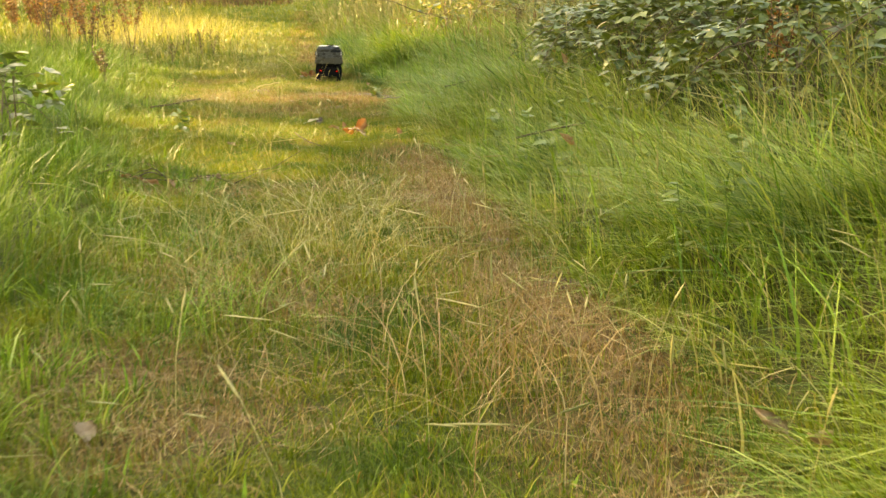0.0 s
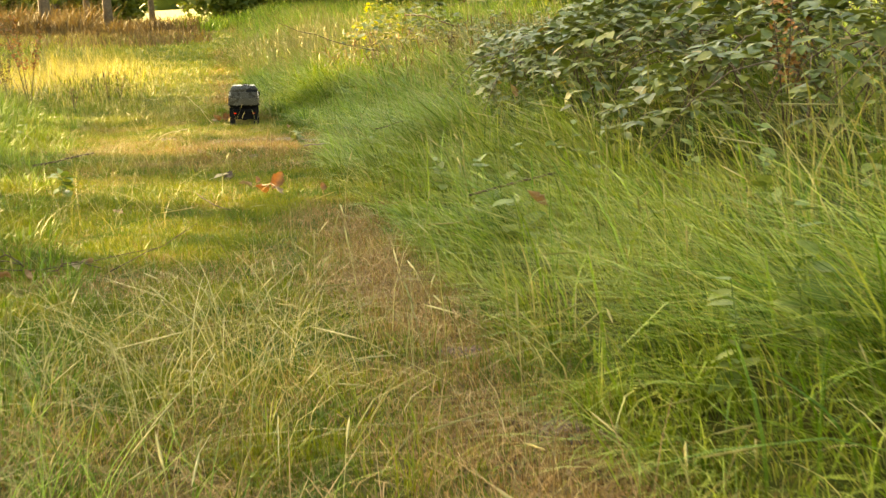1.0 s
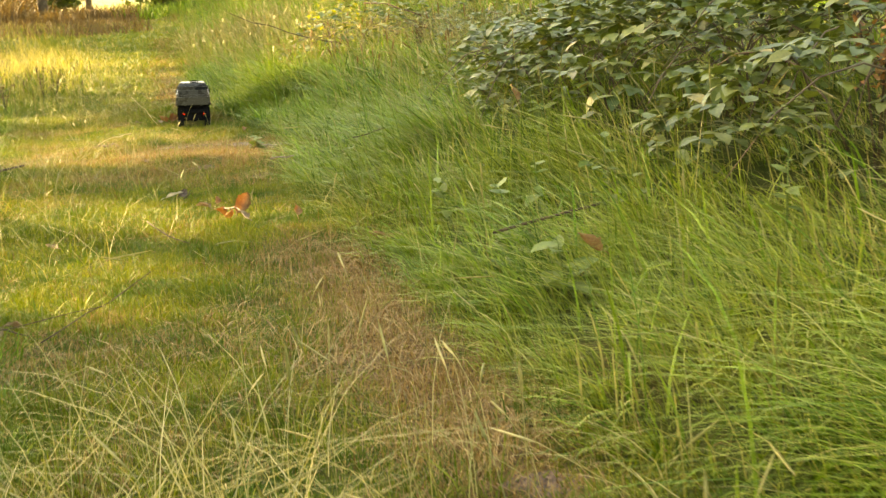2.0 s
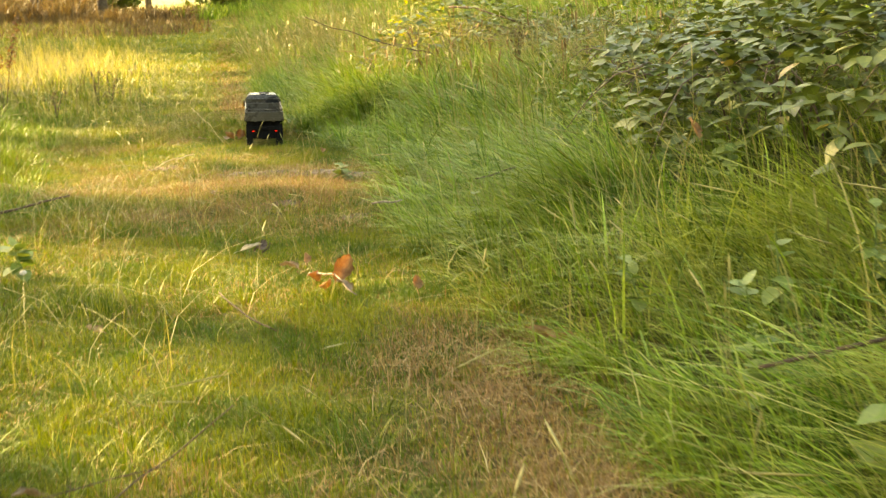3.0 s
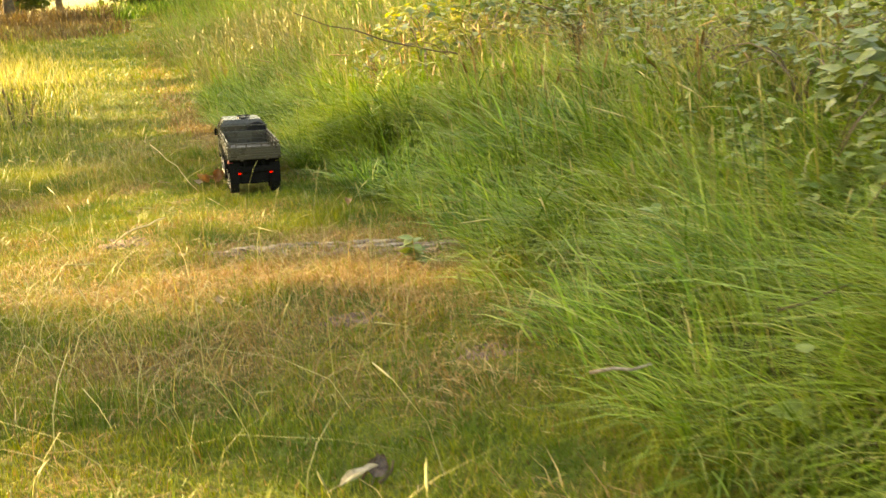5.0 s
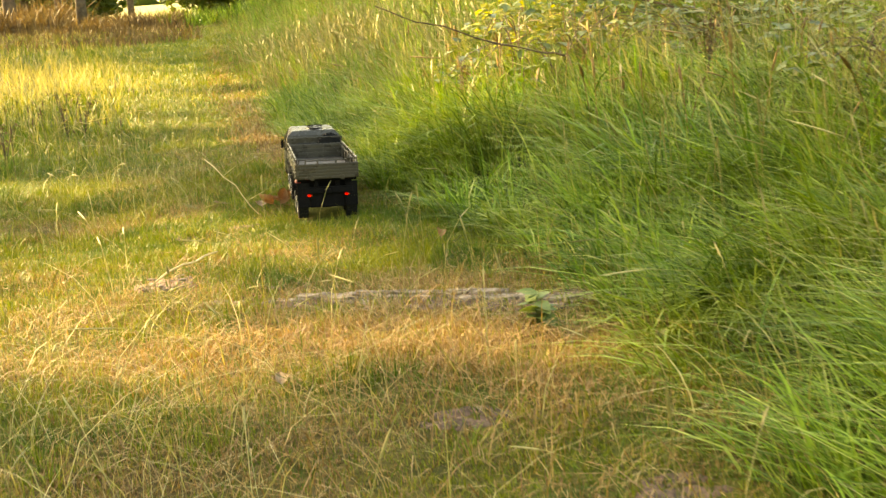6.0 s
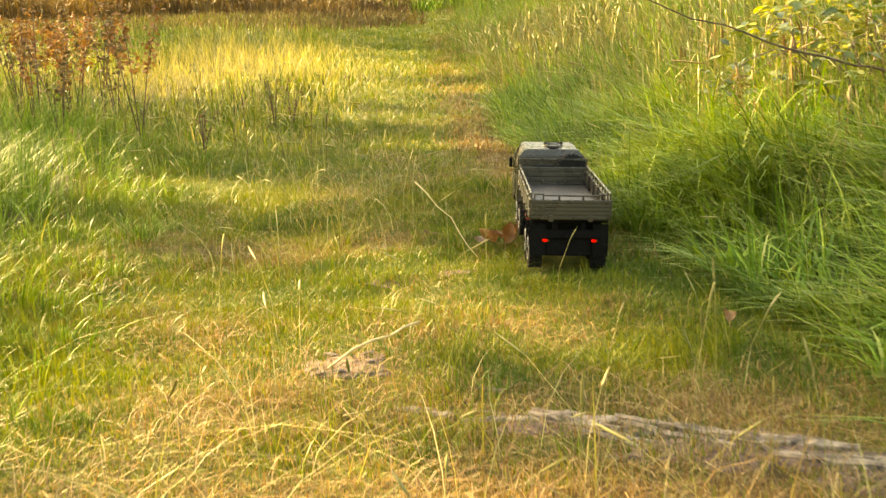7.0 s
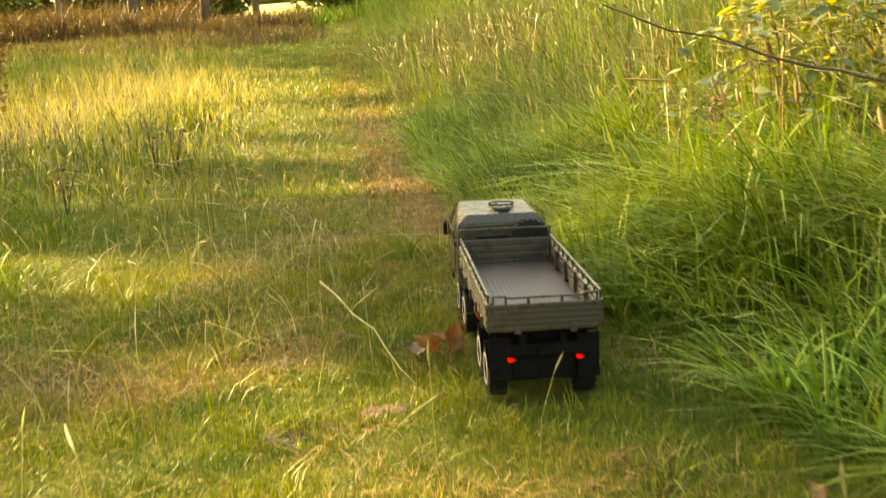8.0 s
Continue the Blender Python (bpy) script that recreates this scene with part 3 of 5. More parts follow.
def straw_and_stalks():
    # long dry grass flopped over the track in tufts
    for name, cx, cy, rx, ry, n, hh, mat, label in (
            ("straw_tuft", -0.36, 2.95, 0.20, 0.26, 380, 0.30, M_PALE, "arching tuft of long pale seeding grass"),
            ("straw_tuft", -0.42, 2.35, 0.15, 0.14, 220, 0.20, M_VERGE, "arching tuft of fine green grass"),
            ("straw_tuft", 0.16, 1.95, 0.13, 0.16, 300, 0.22, M_STRAW, "upright tuft of dry brown grass"),
            ("straw_tuft", -1.25, 7.0, 0.35, 0.45, 380, 0.24, M_PALE, "flattened tuft of long straw-coloured grass"),
            ("straw_tuft", -0.72, 6.9, 0.25, 0.3, 220, 0.20, M_STRAW, "flattened tuft of dry tan grass"),
            ("straw_tuft", -1.05, 5.2, 0.25, 0.35, 120, 0.24, M_PALE, "thin tuft of pale seeding grass"),
            ("straw_tuft", -1.75, 9.9, 0.35, 0.5, 300, 0.22, M_PALE, "tuft of long pale grass beside the track")):
        x, y = rng.normal(cx, rx, n), rng.normal(cy, ry, n)
        ok = clear_of_truck(x, y, 0.05)
        x, y = x[ok], y[ok]
        n = len(x)
        blades(name, x, y, hh * (0.5 + 0.7 * rng.random(n)), 0.0012 + 0.0014 * rng.random(n), rng.uniform(0, 6.283, n), np.abs(rng.normal(1.3 if mat is M_FEATHER else 1.2, 0.5, n)), 4, mat, label)


lawn()
verge()
left_side()
straw_and_stalks()


def seed_stalks(name, x, y, h, lean, az, material, label, thick=1.0):
    """Thin stems, each with a spindle-shaped ear at its tip."""
    n = len(x)
    base = np.stack([x, y, ground_z(x, y) - 0.01], 1)
    way = np.stack([np.cos(az), np.sin(az), np.zeros(n)], 1)
    side = np.stack([-np.sin(az), np.cos(az), np.zeros(n)], 1)
    levels = (0, 0.45, 0.82)
    bow = np.minimum(0.55, 0.4 * lean)
    rings = []

    def at(s):
        c = base + way * (h * lean * s ** 2)[:, None]
        c[:, 2] += h * (s - bow * s * s)
        return c
    stem = np.full(n, 0.0009 * thick)
    marks = [(at(s), stem) for s in levels]
    p, q = at(0.82), at(1.0)
    for f, r in ((0.25, 0.0030), (0.7, 0.0028), (1.0, 0.0004)):
        marks.append((p + (q - p) * f, np.full(n, r * thick)))
    for c, r in marks:
        for k in range(3):
            a = 2.0944 * k
            rings.append(c + side * (r * math.cos(a))[:, None] + np.cross(way, side) * (r * math.sin(a))[:, None] * 0.7 + way * (r * math.sin(a))[:, None] * 0.7)
    k = len(rings)
    v = np.stack(rings, 1).reshape(-1, 3)
    o = (np.arange(n) * k)[:, None]
    q = []
    for i in range(len(marks) - 1):
        for j in range(3):
            q.append(o + np.array([[3 * i + j, 3 * i + (j + 1) % 3, 3 * i + 3 + (j + 1) % 3, 3 * i + 3 + j]]))
    ob = place(name, poly_mesh(name, v, [np.concatenate(q)], True), material)
    return tagged(ob, label, "grass", kind="stuff")


def all_stalks():
    x, y = scatter(900, 1.2, 13.5, lambda y: left_edge(y) - 0.3, lambda y: right_edge(y) - 0.05, 0.9)
    x, y = keep_by(x, y, 0.15 + 0.85 * dryness(x, y) + 0.3 * smooth01(8.5, 10.5, y))
    ok = clear_of_truck(x, y, 0.20)
    x, y = x[ok], y[ok]
    n = len(x)
    seed_stalks("seed_stalks", x, y, 0.14 + 0.16 * rng.random(n), np.abs(rng.normal(0.5, 0.4, n)), rng.uniform(0, 6.283, n), M_PALE, "thin pale grass stems with seed ears on the track")
    x, y = scatter(75, 1.5, 3.4, lambda y: left_edge(y) + 0.05, lambda y: right_edge(y) - 0.05)
    n = len(x)
    seed_stalks("tall_seed_stalks", x, y, 0.20 + 0.14 * rng.random(n), np.abs(rng.normal(0.7, 0.4, n)), rng.uniform(0, 6.283, n), M_PALE, "long pale grass stems with full seed ears on the track", 0.8)
    x, y = scatter(1100, 1.2, 14, lambda y: right_edge(y) + 0.15, lambda y: right_edge(y) + 2.6)
    n = len(x)
    seed_stalks("verge_stalks", x, y, (0.28 + 0.2 * rng.random(n)) * (0.6 + 0.5 * smooth01(0, 1, x - right_edge(y))), np.abs(rng.normal(0.4, 0.3, n)), np.pi + rng.normal(0, 1, n), M_PALE, "thin seeding stems standing above the tall grass")
    x, y = scatter(800, 6.8, 13.5, lambda y: right_edge(y) + 0.3, lambda y: right_edge(y) + 2.6, 0.8)
    n = len(x)
    seed_stalks("dry_verge_stalks", x, y, 0.26 + 0.22 * rng.random(n), np.abs(rng.normal(0.3, 0.25, n)), np.pi + rng.normal(0, 1.2, n), M_PALE, "dry pale seeding stems above the verge", 1.3)
    x, y = scatter(220, 8.0, 13.0, lambda y: right_edge(y) + 0.5, lambda y: right_edge(y) + 2.4, 0.8)
    n = len(x)
    seed_stalks("brown_verge_stalks", x, y, 0.26 + 0.22 * rng.random(n), np.abs(rng.normal(0.35, 0.3, n)), rng.uniform(0, 6.283, n), M_STRAW, "dry brown feathery stems above the verge", 2.3)
    x, y = scatter(1300, 11.5, 26, lambda y: right_edge(y) + 0.3, lambda y: right_edge(y) + 4.0)
    n = len(x)
    seed_stalks("far_verge_stalks", x, y, 0.30 + 0.3 * rng.random(n), np.abs(rng.normal(0.3, 0.25, n)), np.pi + rng.normal(0, 1, n), M_PALE, "ripe pale stems along the far verge", 1.7)
    x, y = scatter(900, 13.6, 21, lambda y: right_edge(y) + 0.1, lambda y: right_edge(y) + 1.9, 0.9)
    n = len(x)
    seed_stalks("ripe_verge_stalks", x, y, 0.28 + 0.28 * rng.random(n), np.abs(rng.normal(0.35, 0.25, n)), np.pi + rng.normal(0, 1.2, n), M_PALE, "crowded pinkish ripe seeding stems along the far verge", 2.4)
    x, y = scatter(700, 11, 24, lambda y: left_edge(y) - 2.5, lambda y: left_edge(y) + 1.6)
    n = len(x)
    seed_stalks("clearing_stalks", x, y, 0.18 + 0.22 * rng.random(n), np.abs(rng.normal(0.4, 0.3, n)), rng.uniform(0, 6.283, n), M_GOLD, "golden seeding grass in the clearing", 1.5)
    x, y = scatter(500, 10.0, 15.5, lambda y: left_edge(y) - 1.6, lambda y: right_edge(y) - 0.5)
    n = len(x)
    seed_stalks("pale_stalks", x, y, 0.14 + 0.16 * rng.random(n), np.abs(rng.normal(0.6, 0.4, n)), rng.uniform(0, 6.283, n), M_PALE, "thin pale seeding stems in the worn grass", 1.2)
    x, y = scatter(70, 10.5, 14.5, lambda y: left_edge(y) - 1.0, lambda y: right_edge(y) - 0.9)
    n = len(x)
    seed_stalks("withered_stalks", x, y, 0.2 + 0.16 * rng.random(n), np.abs(rng.normal(0.25, 0.2, n)), rng.uniform(0, 6.283, n), M_BRACKEN, "thin dark withered stems standing in the grass", 1.8)


all_stalks()


# ---- leaves as small folded surfaces ----
LEAF_V = np.array([(0, 0, 0), (0.24, 0.16, 0.03), (0.33, 0.42, 0.05), (0.22, 0.75, 0.02), (0, 1.06, -0.10), (-0.22, 0.75, 0.02), (-0.33, 0.42, 0.05), (-0.24, 0.16, 0.03), (0, 0.3, -0.01), (0, 0.68, -0.02)])
LEAF_F = np.array([(0, 1, 8), (1, 2, 8), (2, 9, 8), (2, 3, 9), (3, 4, 9), (4, 5, 9), (5, 6, 9), (6, 8, 9), (6, 7, 8), (7, 0, 8)])
CARD_V = np.array([(-0.3, 0, 0), (0.3, 0.1, 0.05), (0.42, 0.6, 0), (0, 1, -0.1), (-0.4, 0.55, 0.06)])
CARD_F = np.array([(0, 1, 2), (0, 2, 3), (0, 3, 4)])


def turned(az, tilt, roll):
    """Rotations: roll about the leaf's length, then tilt upwards, then turned to az."""
    ca, sa, ct, st, cr, sr = np.cos(az), np.sin(az), np.cos(tilt), np.sin(tilt), np.cos(roll), np.sin(roll)
    fwd = np.stack([ca * ct, sa * ct, st], -1)
    right0 = np.stack([sa, -ca, 0 * ca], -1)
    up0 = np.cross(right0, fwd)
    right = right0 * cr[:, None] + up0 * sr[:, None]
    up = np.cross(right, fwd)
    return np.stack([right, fwd, up], -1)


def leaf_mesh(name, pos, rot, size, tv=LEAF_V, tf=LEAF_F, wide=1.0):
    t = tv * np.array([wide, 1, 1])
    v = np.einsum("nij,kj->nki", rot, t) * size[:, None, None] + pos[:, None, :]
    f = tf[None] + (np.arange(len(pos)) * len(tv))[:, None, None]
    return poly_mesh(name, v.reshape(-1, 3), [f.reshape(-1, 3)])


def tube(bm, points, radii, sides=6):
    """A round bar along points, tapering."""
    rows = []
    for i, (p, r) in enumerate(zip(points, radii)):
        p = Vector(p)
        a = Vector(points[max(i - 1, 0)])
        b = Vector(points[min(i + 1, len(points) - 1)])
        d = (b - a).normalized() if (b - a).length > 1e-9 else Vector((0, 0, 1))
        u = d.orthogonal().normalized()
        if rows:
            u = (last - d * last.dot(d)).normalized()
        last = u
        w = d.cross(u)
        rows.append([bm.verts.new(p + (u * math.cos(2 * math.pi * k / sides) + w * math.sin(2 * math.pi * k / sides)) * r) for k in range(sides)])
    for a, b in zip(rows, rows[1:]):
        for k in range(sides):
            bm.faces.new((a[k], a[(k + 1) % sides], b[(k + 1) % sides], b[k])).smooth = True
    bm.faces.new(rows[0][::-1])
    bm.faces.new(rows[-1])


def thing(name, x, y, z, label, category, group="", rz=0.0):
    e = new(name)
    e.empty_display_size = 0.1
    e.matrix_basis = pose(x, y, z, 0, 0, rz)
    return tagged(e, label, category, group)


def bramble(x, y, r, top, leaves, label, seed, size=0.066, name="bramble_bush", leaf=None, note="dull green oval bramble leaves", group="brambles on the bank", canes=16):
    """Arching canes and three-part leaves over a mound."""
    g = np.random.default_rng(seed)
    z0 = float(ground_z(x, y))
    e = thing(name, x, y, z0, label, "bush", group)
    for _ in range(canes):
        bm = bmesh.new()
        a, reach, hh = g.uniform(0, 6.28), r * g.uniform(0.5, 1.05), top * g.uniform(0.6, 1.0)
        sx, sy = g.normal(0, 0.2 * r, 2)
        pts = []
        for s in np.linspace(0, 1, 7):
            px, py = sx + math.cos(a) * reach * s ** 1.2, sy + math.sin(a) * reach * s ** 1.2
            gz = float(ground_z(x + px, y + py)) - z0
            pts.append((px, py, gz * s - 0.01 + hh * (2.6 * s - 2.1 * s * s)))
        tube(bm, pts, np.linspace(0.004, 0.0015, 7), 5)
        part("cane", bm, M_CANE, e, "thin brown thorny cane")
    k = int(leaves * 0.42)
    a, q = g.uniform(0, 6.283, k), np.sqrt(g.random(k))
    px, py = r * q * np.cos(a), r * q * np.sin(a)
    dome = top * (1 - 0.42 * q ** 4) * (0.62 + 0.6 * lattice(px + x, py + y, 0.24, 41))
    pz = ground_z(x + px, y + py) - z0 + dome * (1 - 0.72 * g.random(k) ** 3.0)
    pos = np.stack([px, py, pz], 1)
    az = a + g.normal(0, 0.9, k)
    pp, aa, tt = [], [], []
    for off in (-1.15, 0, 1.15):
        pp.append(pos), aa.append(az + off + g.normal(0, 0.15, k)), tt.append(g.normal(-0.12, 0.26, k))
    n = 3 * k
    me = leaf_mesh("foliage", np.concatenate(pp), turned(np.concatenate(aa), np.concatenate(tt), g.normal(0, 0.26, n)), size * g.uniform(0.5, 1.3, n))
    place("foliage", me, leaf or M_BRAMBLE, e, note)["kind"] = "stuff"
    return e


def herb(name, x, y, h, count, size, material, label, category, seed):
    """A low plant: one stem with pairs of broad leaves."""
    g = np.random.default_rng(seed)
    z0 = float(ground_z(x, y))
    e = thing(name, x, y, z0, label, category)
    bm = bmesh.new()
    lx, ly = g.normal(0, 0.15 * h, 2)
    tube(bm, [(0, 0, -0.01), (lx * 0.3, ly * 0.3, h * 0.5), (lx, ly, h)], (0.003, 0.0025, 0.001), 5)
    part("stem", bm, material, e)
    s = g.uniform(0.25, 1.0, count)
    pos = np.stack([lx * s ** 1.6, ly * s ** 1.6, h * s], 1)
    me = leaf_mesh("foliage", pos, turned(g.uniform(0, 6.28, count), g.normal(0.0, 0.3, count), g.normal(0, 0.3, count)), size * g.uniform(0.6, 1.2, count) * (1.25 - 0.6 * s))
    place("foliage", me, material, e)
    return e


def dock(x, y, h, label, seed, dense=160, seed_material=None):
    """A dead dock: upright stems crowded with rusty seed."""
    g = np.random.default_rng(seed)
    e = thing("dock_plant", x, y, float(ground_z(x, y)), label, "plant")
    for _ in range(3):
        bm = bmesh.new()
        ax, ay = g.normal(0, 0.14 * h, 2)
        hh = h * g.uniform(0.75, 1)
        tube(bm, [(0, 0, -0.01), (0.4 * ax, 0.4 * ay, 0.5 * hh), (ax, ay, hh)], (0.004, 0.003, 0.0015), 5)
        st = part("stem", bm, M_TWIG, e)
        s = g.uniform(0.45, 1, dense)
        pos = np.stack([ax * s ** 1.4, ay * s ** 1.4, hh * s], 1) + g.normal(0, 0.02 if h > 0.5 else 0.014, (dense, 3))
        place("seed_head", leaf_mesh("seed_head", pos, turned(g.uniform(0, 6.28, dense), g.normal(0, 0.6, dense), g.normal(0, 0.6, dense)), (0.026 if h > 0.5 else 0.018) * g.uniform(0.5, 1.3, dense), CARD_V, CARD_F), seed_material or M_RUST, st)["kind"] = "stuff"
    return e


def all_brambles():
    for i, (x, y, r, top, n) in enumerate(BUSHES):
        bramble(x, y, r, top, n, "sprawling bramble bush with dull green leaves on the bank", 100 + i, 0.056 if y < 7 else 0.052)
    bramble(-1.98, 4.9, 0.36, 0.46, 200, "bramble sapling with pale leaves beside the track", 140)
    for i in range(26):
        y = 1.8 + 6.2 * rng.random()
        x = float(right_edge(y)) + 0.2 + 0.9 * rng.random()
        herb("nettle", x, y, 0.14 + 0.16 * rng.random(), 12, 0.06, M_NETTLE, "broad-leaved green nettle in the tall grass", "plant", 300 + i)
    for i in range(46):
        y = 5.9 + 1.9 * rng.random()
        x = float(right_edge(y)) + 0.62 + 0.75 * rng.random()
        herb("nettle", x, y, 0.14 + 0.16 * rng.random(), 20, 0.05, M_NETTLE, "pale grey-green leafy weed growing in the tall grass", "plant", 360 + i)
    herb("nettle", 0.36, 4.35, 0.09, 10, 0.075, M_NETTLE, "low broad-leaved plant at the edge of the straw", "plant", 350)
    herb("nettle", -0.42, 7.45, 0.07, 22, 0.06, M_NETTLE, "low grey-green plant growing by the dead branch", "plant", 351)
    herb("nettle", -1.34, 5.95, 0.11, 18, 0.075, M_NETTLE, "small plant with pale leaves on the track", "plant", 352)
    herb("nettle", -2.35, 8.75, 0.14, 7, 0.06, M_NETTLE, "broad pale-leaved plant beside the track", "plant", 353)
    herb("nettle", 0.42, 4.0, 0.17, 9, 0.10, M_NETTLE, "broad-leaved pale green plant in the tall grass", "plant", 355)
    herb("nettle", 0.50, 4.7, 0.22, 8, 0.07, M_NETTLE, "pale-leaved plant in the tall grass", "plant", 356)
    herb("nettle", 0.02, 5.9, 0.16, 9, 0.06, M_NETTLE, "pale-leaved plant in the tall grass", "plant", 357)
    for i in range(3):
        dock(-2.5 - 1.0 * rng.random(), 11.6 + 1.8 * rng.random(), 0.26 + 0.10 * rng.random(), "thin withered plant stalk in the long grass", 420 + i, 16, M_BRACKEN)
    for i in range(11):
        dock(-5.0 - 1.6 * rng.random(), 15.6 + 2.2 * rng.random(), 0.55 + 0.35 * rng.random(), "rusty-brown dock plant gone to seed", 440 + i, 150, M_RUST if i % 3 else M_BRACKEN)
    for x, y, r, top, n, seed in ((0.08, 10.97, 0.22, 0.54, 250, 354), (0.42, 11.15, 0.22, 0.46, 120, 358)):
        bramble(x, y, r, top, n, "small shrub with sunlit yellow-green leaves in the verge", seed, 0.040, "yellow_shrub", M_YELLOW, "small yellow-green leaves", "", 6)
    dock(1.25, 4.24, 0.50, "rusty-brown dock plant gone to seed beside the brambles", 405, 55)
    dock(-0.28, 10.35, 0.34, "dead brown weed gone to seed in the verge", 403, 40, M_BRACKEN)
    dock(0.62, 9.6, 0.36, "dead brown weed gone to seed in the verge", 404, 40, M_BRACKEN)
    for i, (x, y, h) in enumerate(((-3.7, 12.1, 0.60), (-4.05, 12.5, 0.74), (-4.55, 13.3, 0.80), (-4.4, 13.9, 0.92), (-4.1, 13.6, 0.86), (-4.85, 14.2, 0.95), (-3.75, 13.0, 0.66), (-4.7, 13.6, 0.78))):
        dock(x, y, h, "thin rusty-brown dock plant gone to seed" if i % 2 else "thin withered brown dock plant among golden grass", 460 + i, 44, M_RUST if i % 2 else M_BRACKEN)
    dock(-3.35, 12.35, 0.95, "tall rusty-orange dock plant gone to seed", 400, 150)
    dock(-4.0, 12.9, 0.75, "rusty-brown dock plant gone to seed", 401, 110)
    dock(-2.55, 8.7, 0.36, "withered brown dock plant in the grass", 402, 90, M_BRACKEN)


all_brambles()


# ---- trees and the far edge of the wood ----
# crown leaves cut away to aim sun patches: plan place and beam width
SUN_CUTS = ((-4.5, 15.6, 0.45), (-4.4, 17.3, 0.5), (-4.6, 19.0, 0.6), (-3.2, 19.4, 0.6), (-2.8, 17.9, 0.5), (-1.68, 8.75, 0.4), (-2.0, 7.9, 0.5), (-1.02, 4.7, 0.28), (-1.05, 5.2, 0.24), (-0.62, 5.6, 0.32), (-1.6, 6.3, 0.4), (-1.5, 9.2, 0.28), (-0.3, 10.0, 0.25), (1.05, 10.3, 0.32), (-1.6, 8.35, 0.25), (-2.5, 10.6, 0.4), (-2.9, 12.4, 0.45), (-2.0, 11.9, 0.3), (-2.6, 15.0, 0.4),
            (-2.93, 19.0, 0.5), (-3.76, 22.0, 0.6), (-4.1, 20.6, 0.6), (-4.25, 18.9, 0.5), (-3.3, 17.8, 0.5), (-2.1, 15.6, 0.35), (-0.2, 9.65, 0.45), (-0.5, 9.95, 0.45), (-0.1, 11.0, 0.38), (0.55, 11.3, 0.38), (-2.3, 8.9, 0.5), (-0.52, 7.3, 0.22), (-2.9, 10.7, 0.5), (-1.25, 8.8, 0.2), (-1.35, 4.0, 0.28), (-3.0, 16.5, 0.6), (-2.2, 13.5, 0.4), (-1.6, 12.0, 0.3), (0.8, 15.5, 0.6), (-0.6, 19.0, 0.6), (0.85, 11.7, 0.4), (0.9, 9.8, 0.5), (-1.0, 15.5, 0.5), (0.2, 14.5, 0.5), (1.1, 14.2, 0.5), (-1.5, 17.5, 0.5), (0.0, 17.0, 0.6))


def tree(x, y, h, r, label, seed, clumps=1500, low=0.3, girth=0.16):
    g = np.random.default_rng(seed)
    z0 = float(ground_z(x, y))
    e = thing("tree", x, y, z0, label, "tree", "trees of the wood")
    bm = bmesh.new()
    bx, by = g.normal(0, 0.25, 2)
    pts = [(bx * s * s, by * s * s, h * s * 0.92 - 0.1 * (s == 0)) for s in np.linspace(0, 1, 8)]
    tube(bm, pts, [girth * (1.25 - 1.15 * s) if i else girth * 1.5 for i, s in enumerate(np.linspace(0, 1, 8))], 10)
    part("trunk", bm, M_BARK, e)
    tips = []
    for _ in range(14):
        bm = bmesh.new()
        s = g.uniform(low, 0.9)
        a = g.uniform(0, 6.28)
        ln = r * (1.1 - 0.5 * s) * g.uniform(0.6, 1.0)
        o = np.array((bx * s * s, by * s * s, h * s * 0.92))
        end = o + np.array((math.cos(a) * ln, math.sin(a) * ln, ln * g.uniform(0.1, 0.7)))
        mid = (o + end) / 2 + np.array((0, 0, 0.1 * ln))
        tube(bm, [tuple(o), tuple(mid), tuple(end)], (girth * 0.4 * (1.1 - s), girth * 0.22 * (1.1 - s), 0.01), 6)
        part("limb", bm, M_BARK, e)
        tips += [end, mid, (mid + end) / 2]
    tips = np.array(tips)
    pos = tips[g.integers(0, len(tips), clumps)] + g.normal(0, 1, (clumps, 3)) * np.array((0.30 * r, 0.30 * r, 0.24 * r))
    # drops the leaf clumps that would block the sun on a chosen spot
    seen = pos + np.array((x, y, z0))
    cut_away = np.zeros(clumps, bool)
    for px, py, r0 in SUN_CUTS:
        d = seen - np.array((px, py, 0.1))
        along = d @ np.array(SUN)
        cut_away |= np.linalg.norm(d - along[:, None] * np.array(SUN), axis=1) < r0
    pos = pos[~cut_away]
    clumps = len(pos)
    me = leaf_mesh("crown", pos, turned(g.uniform(0, 6.28, clumps), g.normal(0, 0.6, clumps), g.normal(0, 0.7, clumps)), g.uniform(0.16, 0.38, clumps), CARD_V, CARD_F)
    place("crown", me, M_CROWN, e)
    return e


